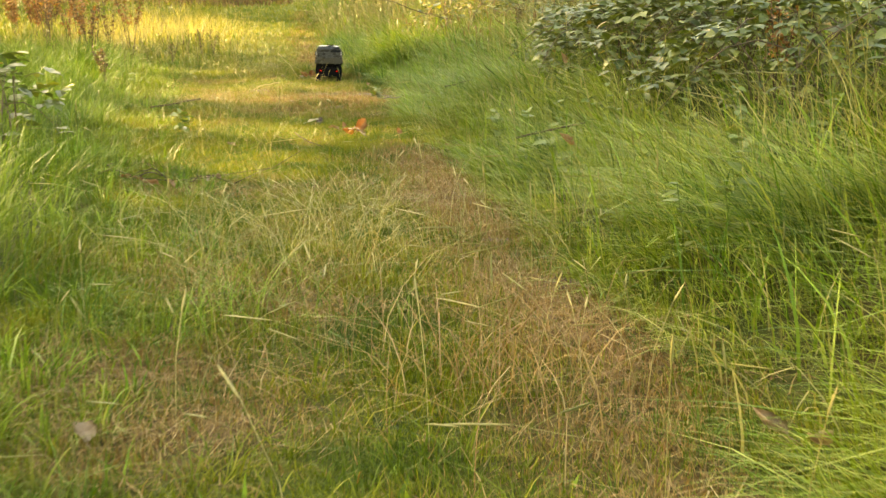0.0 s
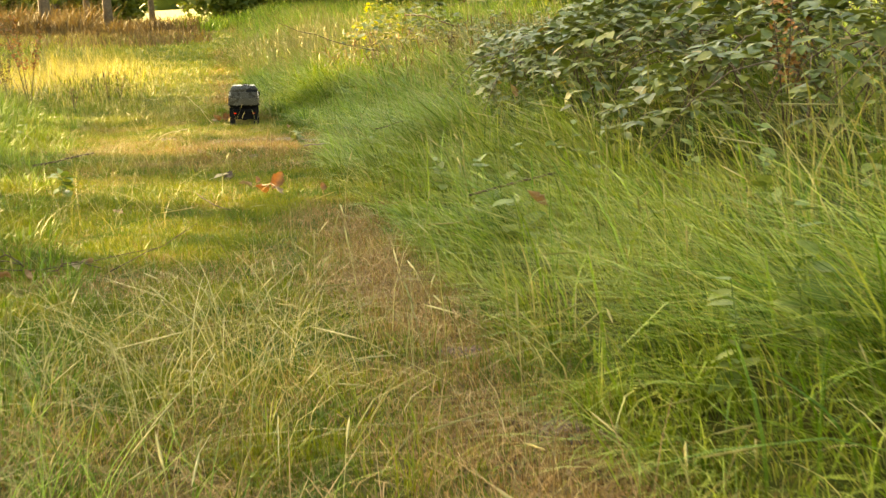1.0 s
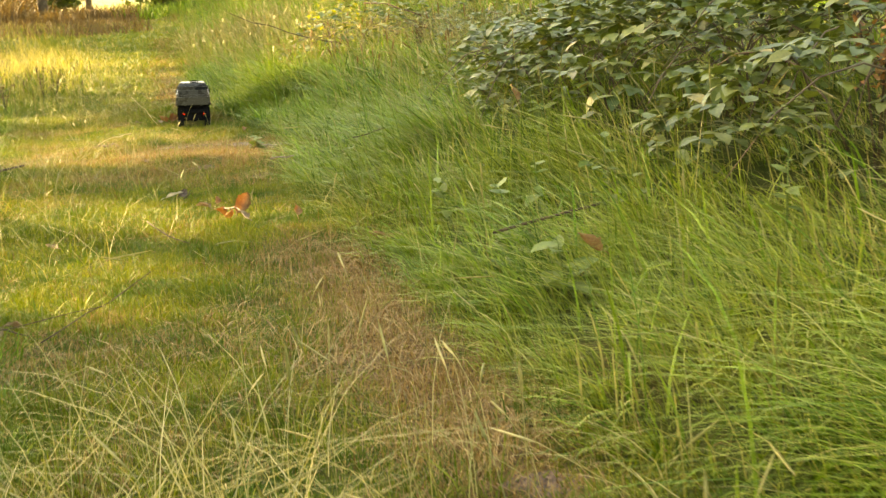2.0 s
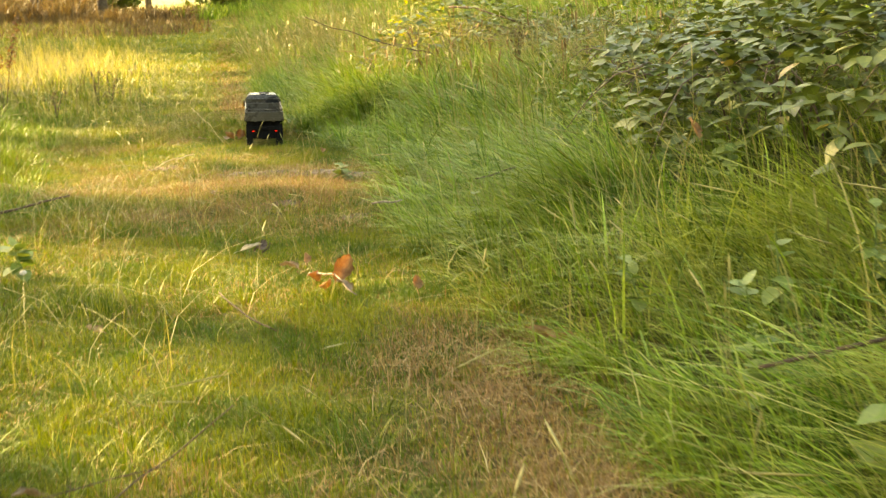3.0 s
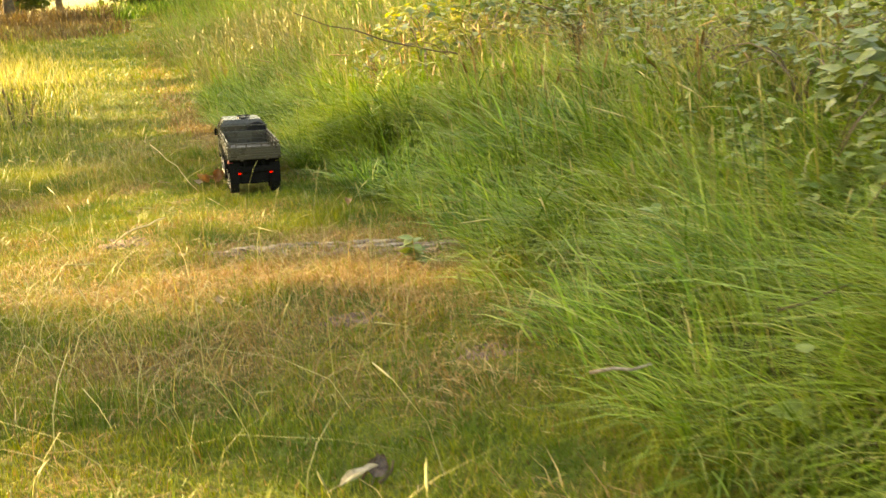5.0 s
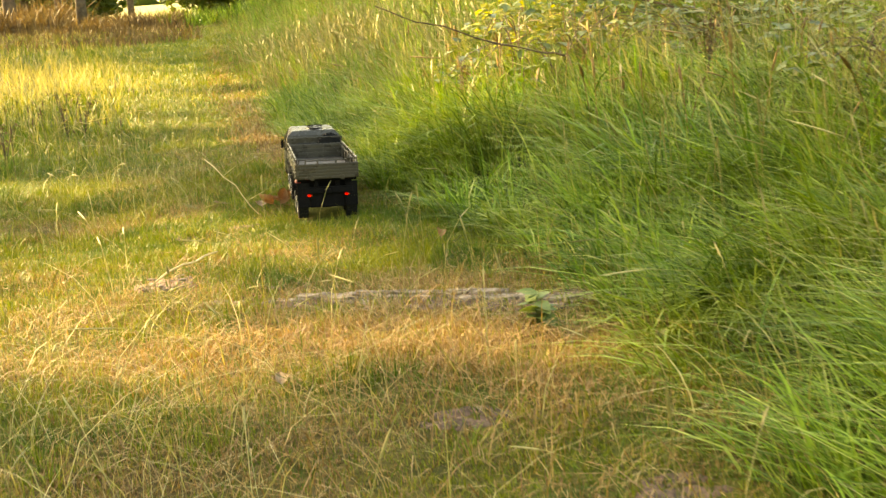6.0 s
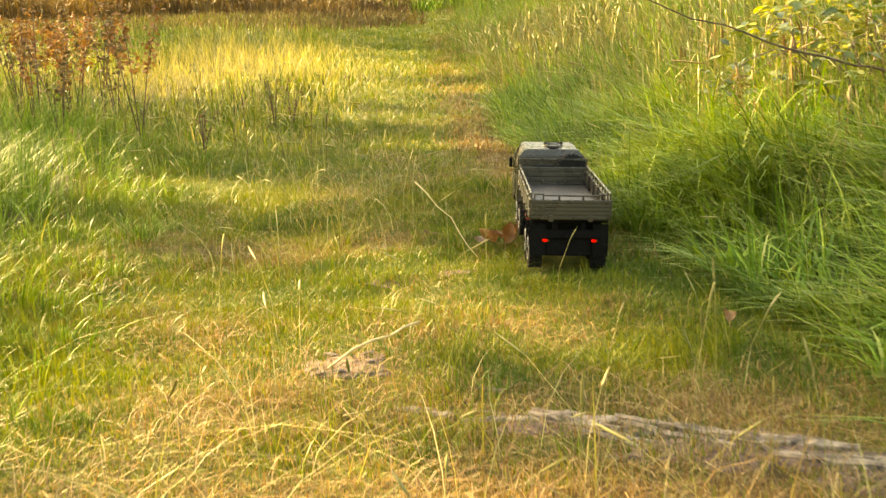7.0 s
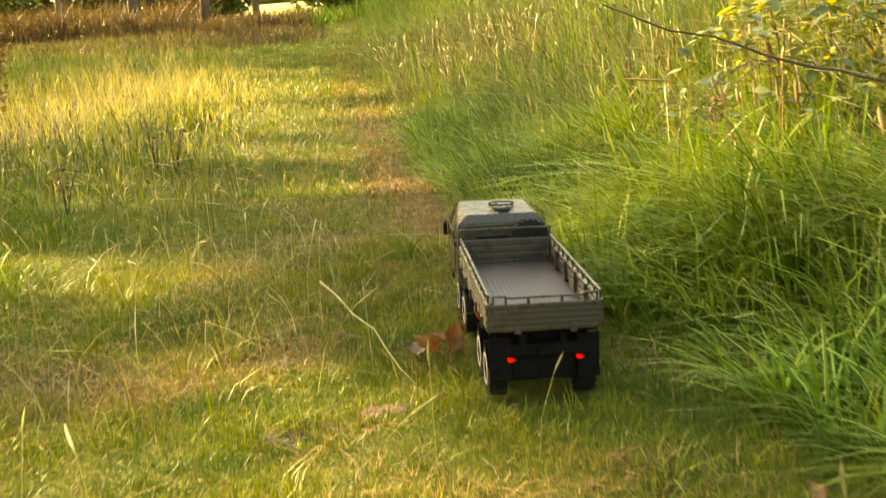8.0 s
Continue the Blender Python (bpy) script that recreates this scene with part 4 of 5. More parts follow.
def wood():
    i = 0
    # a row added out of view to shade the track
    for x, y, h, r in ((-10.5, 6.0, 9, 2.3), (-12, 9.5, 11, 2.6), (-11, 12.5, 10, 2.3), (-13, 15, 12, 2.7), (-11.5, 17.5, 10, 2.2), (-13.5, 20, 12, 2.3), (-14.5, 29, 12, 2.6), (-17, 32, 12, 3), (-10, 2.5, 10, 2.6), (-11, -2, 11, 3), (-16, 12, 13, 3), (-16.5, 18, 13, 2.6), (-13.2, 24.8, 11, 2.4)):
        tree(x, y, h, r, "tall leafy tree added out of view for shade", 500 + i, 2000)
        i += 1
    # one more unseen tree, placed to keep sun off the verge
    tree(-15.3, 23.4, 12.5, 2.3, "tall leafy tree added out of view for shade", 590, 1400, 0.6)
    # trunks at the end of the track
    for x, y, gth in ((-13.2, 41, 0.13), (-11.0, 41, 0.15), (-10.3, 44, 0.09), (-8.9, 41, 0.12), (-7.6, 42, 0.08), (-15.5, 40, 0.16), (-12.2, 47, 0.12), (-18, 39, 0.16), (-3.0, 46, 0.14), (-1.2, 43, 0.12), (1.5, 41, 0.15), (4.5, 40, 0.16), (-20.5, 37, 0.15)):
        tree(x, y, 11 + (i % 3), 2.4, "slim woodland tree at the end of the track", 500 + i, 900, 0.28, gth)
        i += 1
    for x, y, h, r in ((12, 8, 9, 3), (13, 16, 10, 3), (11, 24, 10, 3), (10, 32, 11, 3), (13, 0, 9, 3), (3, -12, 10, 3), (-4, -13, 11, 3), (9, -9, 10, 3)):
        tree(x, y, h, r, "leafy tree behind the bank", 500 + i, 900)
        i += 1
    for x, y, r, top in ((-5.3, 44, 1.6, 1.6), (-9.9, 47, 1.5, 1.7), (-12.0, 48, 1.7, 2.0), (-14.4, 47, 1.7, 1.8), (-16.6, 46, 1.8, 1.9), (-19.0, 45, 1.8, 1.9), (-21.5, 43, 1.9, 1.9), (-4.0, 45, 1.5, 1.9), (-2.2, 42, 1.6, 1.5), (0.4, 38, 1.8, 1.6), (2.8, 36, 1.8, 1.5), (5.0, 30, 1.8, 1.4), (4.2, 22, 1.6, 1.2)):
        g = np.random.default_rng(int(900 + 10 * y + x))
        e = thing("shrub", x, y, float(ground_z(x, y)), "dark leafy shrub at the end of the track", "bush", "shrubs of the wood")
        bm = bmesh.new()
        for _ in range(7):
            a = g.uniform(0, 6.28)
            tube(bm, [(0, 0, -0.05), (0.3 * r * math.cos(a), 0.3 * r * math.sin(a), 0.5 * top), (0.8 * r * math.cos(a), 0.8 * r * math.sin(a), 0.9 * top)], (0.03, 0.02, 0.006), 6)
        part("stems", bm, M_BARK, e)
        n = 1700
        v = g.normal(0, 1, (n, 3))
        v /= np.linalg.norm(v, axis=1)[:, None]
        v *= (g.random(n) ** 0.4)[:, None] * (0.7 + 0.5 * g.random(n))[:, None]
        pos = v * np.array((r, r, 0.6 * top)) + np.array((0, 0, 0.6 * top))
        pos[:, 2] = np.abs(pos[:, 2])
        place("foliage", leaf_mesh("foliage", pos, turned(g.uniform(0, 6.28, n), g.normal(0, 0.6, n), g.normal(0, 0.6, n)), g.uniform(0.13, 0.27, n), CARD_V, CARD_F), M_CROWN, e)
    # brown bracken at the foot of the trees
    x, y = scatter(15000, 28, 38, lambda y: left_edge(y) - 14, lambda y: right_edge(y) - 0.4, 0.8)
    n = len(x)
    x, y = keep_by(x, y, smooth01(3.4, 1.8, x - left_edge(y) + 1.6 * (lattice(x, y, 1.0, 63) - 0.5)) * smooth01(28, 30, y) * (0.3 + lattice(x, y, 1.4, 61)))
    n = len(x)
    blades("dead_bracken", x, y, 0.12 + 0.20 * rng.random(n), 0.015 + 0.02 * rng.random(n), rng.uniform(0, 6.283, n), np.abs(rng.normal(0.5, 0.3, n)), 2, M_BRACKEN, "red-brown dead bracken at the foot of the trees", category="bracken")
    x, y = scatter(10000, 37.5, 43.5, lambda y: -28 + 0 * y, lambda y: -9.2 + 0 * y)
    n = len(x)
    blades("tall_bracken", x, y, (0.75 + 0.7 * rng.random(n)) * (0.6 + 0.6 * lattice(x, y, 1.3, 64)), 0.025 + 0.025 * rng.random(n), rng.uniform(0, 6.283, n), np.abs(rng.normal(0.5, 0.3, n)), 2, M_BRACKEN, "tall red-brown dead bracken in front of the field", category="bracken")
    x, y = scatter(3600, 37.0, 40, lambda y: -10.4 + 0 * y, lambda y: -5.4 + 0 * y)
    n = len(x)
    blades("low_bracken", x, y, (0.30 + 0.32 * rng.random(n)) * (0.5 + 0.9 * lattice(x, y, 0.9, 65)), 0.02 + 0.02 * rng.random(n), rng.uniform(0, 6.283, n), np.abs(rng.normal(0.6, 0.3, n)), 2, M_BRACKEN, "low brown dead bracken at the edge of the field", category="bracken")
    x, y = scatter(2500, 37.5, 42, lambda y: -6.2 + 0 * y, lambda y: 3 + 0 * y)
    n = len(x)
    blades("field_edge_grass", x, y, 0.3 + 0.35 * rng.random(n), 0.02 + 0.02 * rng.random(n), rng.uniform(0, 6.283, n), np.abs(rng.normal(0.5, 0.3, n)), 2, M_VERGE, "rough green grass at the edge of the field")
    # bleached grass where the track meets the field
    x, y = scatter(3000, 40, 60, lambda y: -10.2 + 0 * y, lambda y: -6.2 + 0 * y)
    n = len(x)
    blades("bleached_grass", x, y, 0.06 + 0.08 * rng.random(n), 0.015 + 0.02 * rng.random(n), rng.uniform(0, 6.283, n), np.abs(rng.normal(0.8, 0.4, n)), 2, M_PALE, "bleached straw-coloured grass at the end of the track")
    # woods beyond the field
    n = 14000
    a = rng.uniform(0, 2 * math.pi, n)
    d = rng.uniform(95, 125, n)
    x, y = d * np.sin(a), d * np.cos(a)
    pos = np.stack([x, y, ground_z(x, y) + 9 * rng.random(n) * (0.6 + 0.4 * lattice(x, y, 9, 62))], 1)
    ob = place("far_woods", leaf_mesh("far_woods", pos, turned(rng.uniform(0, 6.28, n), rng.normal(0, 0.6, n), rng.normal(0, 0.6, n)), rng.uniform(1.2, 3.0, n), CARD_V, CARD_F), M_CROWN)
    tagged(ob, "distant green woods beyond a pale field", "woods", kind="stuff")


wood()


# ---- loose things on the track ----
def on_ground(x, y, up=0.0):
    return float(ground_z(x, y)) + up


def dead_leaf(x, y, size, material, label, rz, tilt, seed, up=0.012, name="fallen_leaf", category="leaf"):
    """A withered leaf, rolled across and bent along its length, with a crumpled edge and a stalk."""
    g = np.random.default_rng(seed)
    bm = bmesh.new()
    rows_n, cols = 9, 7
    roll_, bend = g.uniform(0.7, 1.7), g.uniform(-1.1, 1.1)
    rows = []
    for i in range(rows_n + 1):
        s = i / rows_n
        half = size * 0.40 * (math.sin(math.pi * s ** 0.8) ** 0.75 if 0 < s < 1 else 0.02) * (1 + 0.10 * g.normal())
        a = bend * (s - 0.4)
        cy, cz = size * (math.sin(a) / bend), size * ((1 - math.cos(a)) / bend)
        row = []
        for k in range(cols):
            u = 2 * k / (cols - 1) - 1
            px, pz = half * math.sin(roll_ * u) / roll_, half * (1 - math.cos(roll_ * u)) / roll_
            p = Vector((px, cy - pz * math.sin(a), cz + pz * math.cos(a)))
            p += Vector((0, 0, 1)) * 0.10 * size * noise.noise(p * (3.2 / size) + Vector((seed, 0, 0)))
            row.append(bm.verts.new(p))
        rows.append(row)
    for a, b in zip(rows, rows[1:]):
        for k in range(cols - 1):
            bm.faces.new((a[k], a[k + 1], b[k + 1], b[k])).smooth = True
    o = rows[0][cols // 2].co.copy()
    tube(bm, [o, o + Vector((0.02 * size, -0.16 * size, 0.03 * size)), o + Vector((0.06 * size, -0.32 * size, 0.0))], (0.0012, 0.001, 0.0008), 5)
    bmesh.ops.solidify(bm, geom=bm.faces[:], thickness=0.0005)
    me = bpy.data.meshes.new(name)
    bm.to_mesh(me)
    bm.free()
    ob = place(name, me, material)
    ob.matrix_basis = pose(x, y, on_ground(x, y, 0.85 * up), 0.8 * tilt, 0.5 * tilt, rz)
    return tagged(ob, label, category)


def twig(points, r0, r1, material, label, name="twig", side_shoots=0, seed=1, category="twig"):
    """points: plan places with a height over the ground."""
    g = np.random.default_rng(seed)
    bm = bmesh.new()
    pts = [Vector((x, y, on_ground(x, y, up))) for x, y, up in points]
    fine = []
    for a, b in zip(pts, pts[1:]):
        for s in (0, 0.34, 0.67):
            fine.append(a.lerp(b, s) + Vector(g.normal(0, 0.25 * r0 + 0.002, 3)))
    fine.append(pts[-1])
    tube(bm, fine, [(r0 + (r1 - r0) * i / (len(fine) - 1)) * g.uniform(0.85, 1.15) for i in range(len(fine))], 8)
    for k in range(side_shoots):
        o = fine[1 + k % (len(fine) - 1)]
        d = Vector((g.normal(), g.normal(), abs(g.normal()) * 0.5)).normalized() * min(0.10, r0 * g.uniform(6, 14))
        tube(bm, [o, o + d * 0.5 + Vector(g.normal(0, r0, 3)), o + d], (0.5 * r0, 0.4 * r0, 0.2 * r0), 5)
    me = bpy.data.meshes.new(name)
    bm.to_mesh(me)
    bm.free()
    ob = place(name, me, material)
    return tagged(ob, label, category)


def chunk(x, y, sx, sy, sz, material, name, label, category, rz, seed, up=0.0):
    """An uneven lump with broken edges."""
    bm = bmesh.new()
    bmesh.ops.create_icosphere(bm, subdivisions=3, radius=1.0)
    for v in bm.verts:
        c = v.co
        k = 1 + 0.30 * noise.noise(c * 1.7 + Vector((seed, 0, 0))) + 0.18 * noise.noise(c * 5 + Vector((0, seed, 0)))
        v.co = Vector((c.x * sx * k, c.y * sy * k, c.z * sz * k))
    me = bpy.data.meshes.new(name)
    bm.to_mesh(me)
    bm.free()
    ob = place(name, me, material)
    ob.matrix_basis = pose(x, y, on_ground(x, y, up), 0, 0, rz)
    return tagged(ob, label, category)


def soil_patch(x, y, sx, sy, seed):
    """Bare crumbly ground that follows the track's surface."""
    bm = bmesh.new()
    rings, spokes = 14, 48
    rows = []
    for i in range(rings + 1):
        u = i / rings
        row = []
        for k in range(spokes):
            a = 2 * math.pi * k / spokes
            w = u * (1 + 0.35 * noise.noise(Vector((math.cos(a) * 1.6, math.sin(a) * 1.6, seed))))
            px, py = sx * w * math.cos(a), sy * w * math.sin(a)
            z = on_ground(x + px, y + py, 0.002) + 0.005 * noise.noise(Vector(((x + px) * 34, (y + py) * 34, seed))) + 0.004 * noise.noise(Vector(((x + px) * 120, (y + py) * 120, seed))) - 0.016 * max(0, u - 0.7) / 0.3
            row.append(bm.verts.new((px, py, z - on_ground(x, y))))
        rows.append(row)
    for p, q in zip(rows[1:], rows[2:]):
        for k in range(spokes):
            bm.faces.new((p[k], q[k], q[(k + 1) % spokes], p[(k + 1) % spokes])).smooth = True
    bm.faces.new(rows[1])
    for v in rows[0]:
        bm.verts.remove(v)
    me = bpy.data.meshes.new("soil_patch")
    bm.to_mesh(me)
    bm.free()
    ob = place("soil_patch", me, M_SOIL)
    ob.location = (x, y, on_ground(x, y))
    return tagged(ob, "bare crumbly soil showing through the grass", "soil")


def splinter(parent, x, y, z, length, width, thick, rz, seed):
    """A flake of weathered wood with ragged ends and a grained, uneven top."""
    bm = bmesh.new()
    n, m = 10, 4
    rows = []
    for i in range(n + 1):
        u = i / n
        w = width * (0.35 + 0.65 * math.sin(math.pi * min(max(u, 0.04), 0.96)) ** 0.5) * (1 + 0.25 * noise.noise(Vector((u * 6, seed, 0))))
        row = []
        for k in range(m + 1):
            v = 2 * k / m - 1
            row.append(Vector((length * (u - 0.5) + 0.05 * length * noise.noise(Vector((v * 3, seed, u))), 0.5 * w * v + 0.25 * width * noise.noise(Vector((u * 3, seed, 5))), thick * (1 - 0.5 * v * v + 0.9 * noise.noise(Vector((u * 9, v * 2.5, seed)))))))
        rows.append(row)
    top = [[bm.verts.new(p) for p in r] for r in rows]
    low = [[bm.verts.new(Vector((p.x, p.y, -1.2 * thick))) for p in r] for r in rows]
    for i in range(n):
        for k in range(m):
            bm.faces.new((top[i][k], top[i + 1][k], top[i + 1][k + 1], top[i][k + 1]))
        bm.faces.new((low[i][0], low[i + 1][0], top[i + 1][0], top[i][0]))
        bm.faces.new((top[i][m], top[i + 1][m], low[i + 1][m], low[i][m]))
    for k in range(m):
        bm.faces.new((top[0][k], top[0][k + 1], low[0][k + 1], low[0][k]))
        bm.faces.new((top[n][k + 1], top[n][k], low[n][k], low[n][k + 1]))
    ob = part("splinter", bm, M_DEADWOOD, parent)
    ob.matrix_basis = pose(x, y, z, 0, 0, rz)
    return ob


def rotten_log():
    """What is left of a branch, broken into flakes level with the grass."""
    g = np.random.default_rng(77)
    e = thing("rotten_log", -0.8, 7.86, on_ground(-0.8, 7.86), "rotten grey-brown branch half buried across the track", "branch")
    line = [(-1.34, 8.20), (-1.27, 8.07), (-1.17, 7.99), (-0.98, 7.95), (-0.79, 7.86), (-0.62, 7.775), (-0.42, 7.72), (-0.2, 7.67)]
    k = 0
    for (ax, ay), (bx, by) in zip(line, line[1:]):
        ln = math.hypot(bx - ax, by - ay)
        for _ in range(0 if ax < -1.2 else 3 if ax < -0.9 else 8):
            u = g.random()
            px, py = ax + (bx - ax) * u + g.normal(0, 0.02), ay + (by - ay) * u + g.normal(0, 0.034)
            wide = 0.006 + 0.020 * g.random() ** 1.6
            splinter(e, px + 0.8, py - 7.86, on_ground(px, py) - e.location.z, ln * g.uniform(0.2, 0.75), wide, 0.005, math.degrees(math.atan2(by - ay, bx - ax)) + g.normal(0, 11), 900 + k)
            k += 1
        # longer plates of the bleached outer wood
        for _ in range(0 if ax < -1.0 else 2):
            u = g.uniform(0.2, 0.8)
            px, py = ax + (bx - ax) * u, ay + (by - ay) * u + g.normal(0, 0.022)
            splinter(e, px + 0.8, py - 7.86, on_ground(px, py) - e.location.z + 0.004, ln * g.uniform(0.7, 1.0), g.uniform(0.016, 0.026), 0.007, math.degrees(math.atan2(by - ay, bx - ax)) + g.normal(0, 4), 900 + k)
            k += 1


def loose_things():
    # fallen leaves
    for i, (x, y, s, m, rz, tilt, up) in enumerate((
            (0.06, 4.90, 0.075, M_DEADLEAF, 60, 25, 0.035), (0.10, 4.84, 0.06, M_DEADLEAF, 150, 40, 0.03), (-1.085, 9.28, 0.085, M_DEADLEAF, 80, 22, 0.035), (-1.06, 9.24, 0.075, M_DEADLEAF, 20, 65, 0.05), (-1.11, 9.22, 0.07, M_DEADLEAF, 140, 50, 0.045), (-1.04, 9.31, 0.06, M_DEADLEAF, 220, 70, 0.05), (-1.135, 9.25, 0.055, M_PALELEAF, 10, 15, 0.03),
            (-0.19, 5.36, 0.05, M_DEADLEAF, 20, 50, 0.03), (-0.385, 5.50, 0.09, M_DEADLEAF, 10, 75, 0.06), (-0.415, 5.44, 0.065, M_DEADLEAF, 200, 40, 0.03), (-0.455, 5.58, 0.05, M_DEADLEAF, 150, 55, 0.035),
            (-0.49, 5.80, 0.04, M_DEADLEAF, 30, 60, 0.03), (-0.53, 5.75, 0.06, M_PALELEAF, 70, 12, 0.025), (-0.37, 5.42, 0.06, M_PALELEAF, 50, 30, 0.03), (-0.545, 8.45, 0.045, M_DEADLEAF, 0, 30, 0.03),
            (-0.52, 1.68, 0.06, M_PALELEAF, 30, 20, 0.03), (0.45, 3.88, 0.07, M_DEADLEAF, 110, 50, 0.20), (-0.96, 4.12, 0.06, M_DEADLEAF, 20, 20, 0.02), (-1.03, 4.10, 0.06, M_DEADLEAF, 120, 20, 0.02),
            (-1.10, 4.18, 0.055, M_DEADLEAF, 70, 25, 0.02), (-0.86, 4.20, 0.06, M_PALELEAF, 40, 20, 0.03), (-0.83, 4.26, 0.05, M_PALELEAF, 130, 25, 0.025), (-1.16, 4.22, 0.06, M_DEADLEAF, 170, 18, 0.02), (0.615, 5.70, 0.08, M_DEADLEAF, 40, 60, 0.26),
            (-1.30, 9.42, 0.05, M_PALELEAF, 100, 15, 0.02), (-0.95, 5.2, 0.05, M_PALELEAF, 60, 15, 0.02), (-1.04, 9.5, 0.04, M_DEADLEAF, 10, 30, 0.02), (-0.94, 7.2, 0.05, M_PALELEAF, 10, 10, 0.02), (0.52, 1.62, 0.07, M_PALELEAF, 60, 30, 0.04), (0.58, 1.57, 0.06, M_PALELEAF, 150, 40, 0.04))):
        dead_leaf(x, y, s, m, "curled orange-brown dead leaf lying in the grass" if m is M_DEADLEAF else "curled pale buff dead leaf lying in the grass", rz, tilt, 700 + i, up)
    # a strip of pale bark with dark torn ends
    curl = dead_leaf(-0.672, 5.995, 0.062, M_SCRAP, "torn curl of white birch bark on the grass", -62, 14, 30, 0.034, "bark_scrap", "bark")
    curl.matrix_basis = curl.matrix_basis @ Matrix.Diagonal((0.30, 1.15, 0.8, 1.0))
    dead_leaf(-0.636, 6.018, 0.045, M_CRUMB, "torn dark curl of weathered bark on the grass", -20, 40, 34, 0.034, "bark_scrap", "bark")
    twig([(-0.64, 6.0, 0.012), (-0.61, 6.02, 0.040)], 0.0035, 0.0016, M_TWIG, "short dark broken twig beside the bark scrap", seed=32)
    twig([(-0.66, 6.02, 0.012), (-0.632, 6.03, 0.050)], 0.0030, 0.0014, M_TWIG, "short dark broken twig beside the bark scrap", seed=31)
    chunk(-1.32, 5.90, 0.011, 0.008, 0.007, M_SCRAP, "bark_scrap", "small white bark scrap on the track", "bark", 70, 4, 0.03)
    # twigs
    twig([(-0.73, 4.08, 0.02), (-0.62, 4.31, 0.05), (-0.53, 4.40, 0.10)], 0.0016, 0.001, M_TWIG, "thin dark curved twig lying in the grass", seed=33)
    twig([(-1.28, 4.25, 0.03), (-1.0, 4.18, 0.02), (-0.82, 4.20, 0.03), (-0.62, 4.26, 0.05)], 0.002, 0.001, M_TWIG, "dark twig among leaf litter", side_shoots=8, seed=34)
    for i, (x, y, a, ln) in enumerate(((-1.30, 4.22, 0.3, 0.16), (-1.22, 4.28, 2.2, 0.12), (-1.12, 4.16, 0.9, 0.14), (-1.35, 4.32, 1.4, 0.10), (-1.02, 4.26, 2.8, 0.13), (-0.92, 4.14, 0.1, 0.15))):
        twig([(x, y, 0.02), (x + 0.5 * ln * math.cos(a), y + 0.5 * ln * math.sin(a), 0.045), (x + ln * math.cos(a), y + ln * math.sin(a), 0.02)], 0.0030, 0.0014, M_TWIG, "dark broken twig in the litter beside the track", side_shoots=3, seed=240 + i)
    twig([(-1.75, 6.9, 0.03), (-1.5, 7.15, 0.05)], 0.006, 0.004, M_TWIG, "short dark branch lying on the track", seed=35)
    twig([(-0.47, 5.62, 0.03), (-0.40, 5.48, 0.05), (-0.34, 5.34, 0.02)], 0.003, 0.002, M_DEADWOOD, "pale twig under dead leaves", seed=36)
    twig([(-1.33, 8.08, 0.02), (-1.26, 8.18, 0.04), (-1.18, 8.30, 0.05)], 0.0028, 0.0022, M_STEM, "long straw-coloured stem lying across bare soil", "straw_stem", seed=37)
    twig([(-1.30, 9.10, 0.22), (-1.20, 9.06, 0.13), (-1.125, 9.02, 0.03)], 0.0018, 0.0014, M_STEM, "bent straw-coloured stem in the short grass", "straw_stem", seed=38)
    twig([(-0.68, 5.37, 0.06), (-0.60, 5.23, 0.03), (-0.52, 5.10, 0.02)], 0.0025, 0.0015, M_TWIG, "thin dark bent twig lying in the grass", seed=46)
    twig([(0.30, 4.24, 0.14), (0.55, 4.20, 0.16)], 0.004, 0.003, M_TWIG, "thin brown stick caught in the tall grass", "stick", seed=47, category="stick")
    twig([(0.03, 6.05, 0.18), (0.16, 6.06, 0.19)], 0.003, 0.002, M_TWIG, "thin dark stick caught in the tall grass", "stick", seed=48, category="stick")
    twig([(-0.29, 6.02, 0.14), (-0.20, 6.0, 0.15)], 0.003, 0.002, M_DEADWOOD, "short tan stick caught in the verge grass", "stick", seed=41, category="stick")
    # half-buried rotten branch and the bare soil along it
    rotten_log()
    for i, (x, y, sx, sy) in enumerate(((-1.31, 8.15, 0.13, 0.12), (-0.62, 7.76, 0.24, 0.11), (-0.88, 7.87, 0.18, 0.07), (-0.40, 7.68, 0.24, 0.12), (-1.42, 9.33, 0.05, 0.04), (-1.18, 8.98, 0.07, 0.04), (-0.36, 6.62, 0.09, 0.07), (0.33, 2.66, 0.10, 0.08), (0.20, 3.15, 0.08, 0.06), (-1.30, 9.36, 0.06, 0.05), (-1.36, 8.9, 0.06, 0.04), (-0.62, 6.95, 0.09, 0.06))):
        soil_patch(x, y, sx, sy, 60 + i)
    g = np.random.default_rng(5)
    for i in range(5):
        chunk(-1.31 + g.normal(0, 0.045), 8.15 + g.normal(0, 0.045), 0.014 * g.uniform(0.4, 1.3), 0.007, 0.003, M_CRUMB, "bark_scrap", "broken piece of weathered bark on bare soil", "bark", 180 * g.random(), 80 + i, 0.006)
    # dead branch hanging in the brambles
    twig([(-0.66, 9.73, 0.69), (-0.50, 9.74, 0.60), (-0.40, 9.75, 0.56), (-0.20, 9.76, 0.44), (-0.04, 9.78, 0.345), (0.10, 9.80, 0.27)], 0.0020, 0.0042, M_TWIG, "dead brown branch lying over the brambles", "dead_branch", side_shoots=3, seed=44, category="branch")
    twig([(0.35, 11.4, 0.42), (0.5, 11.0, 0.40), (0.75, 10.5, 0.3)], 0.010, 0.006, M_TWIG, "dead brown branch in the far verge", "dead_branch", seed=45, category="branch")


loose_things()

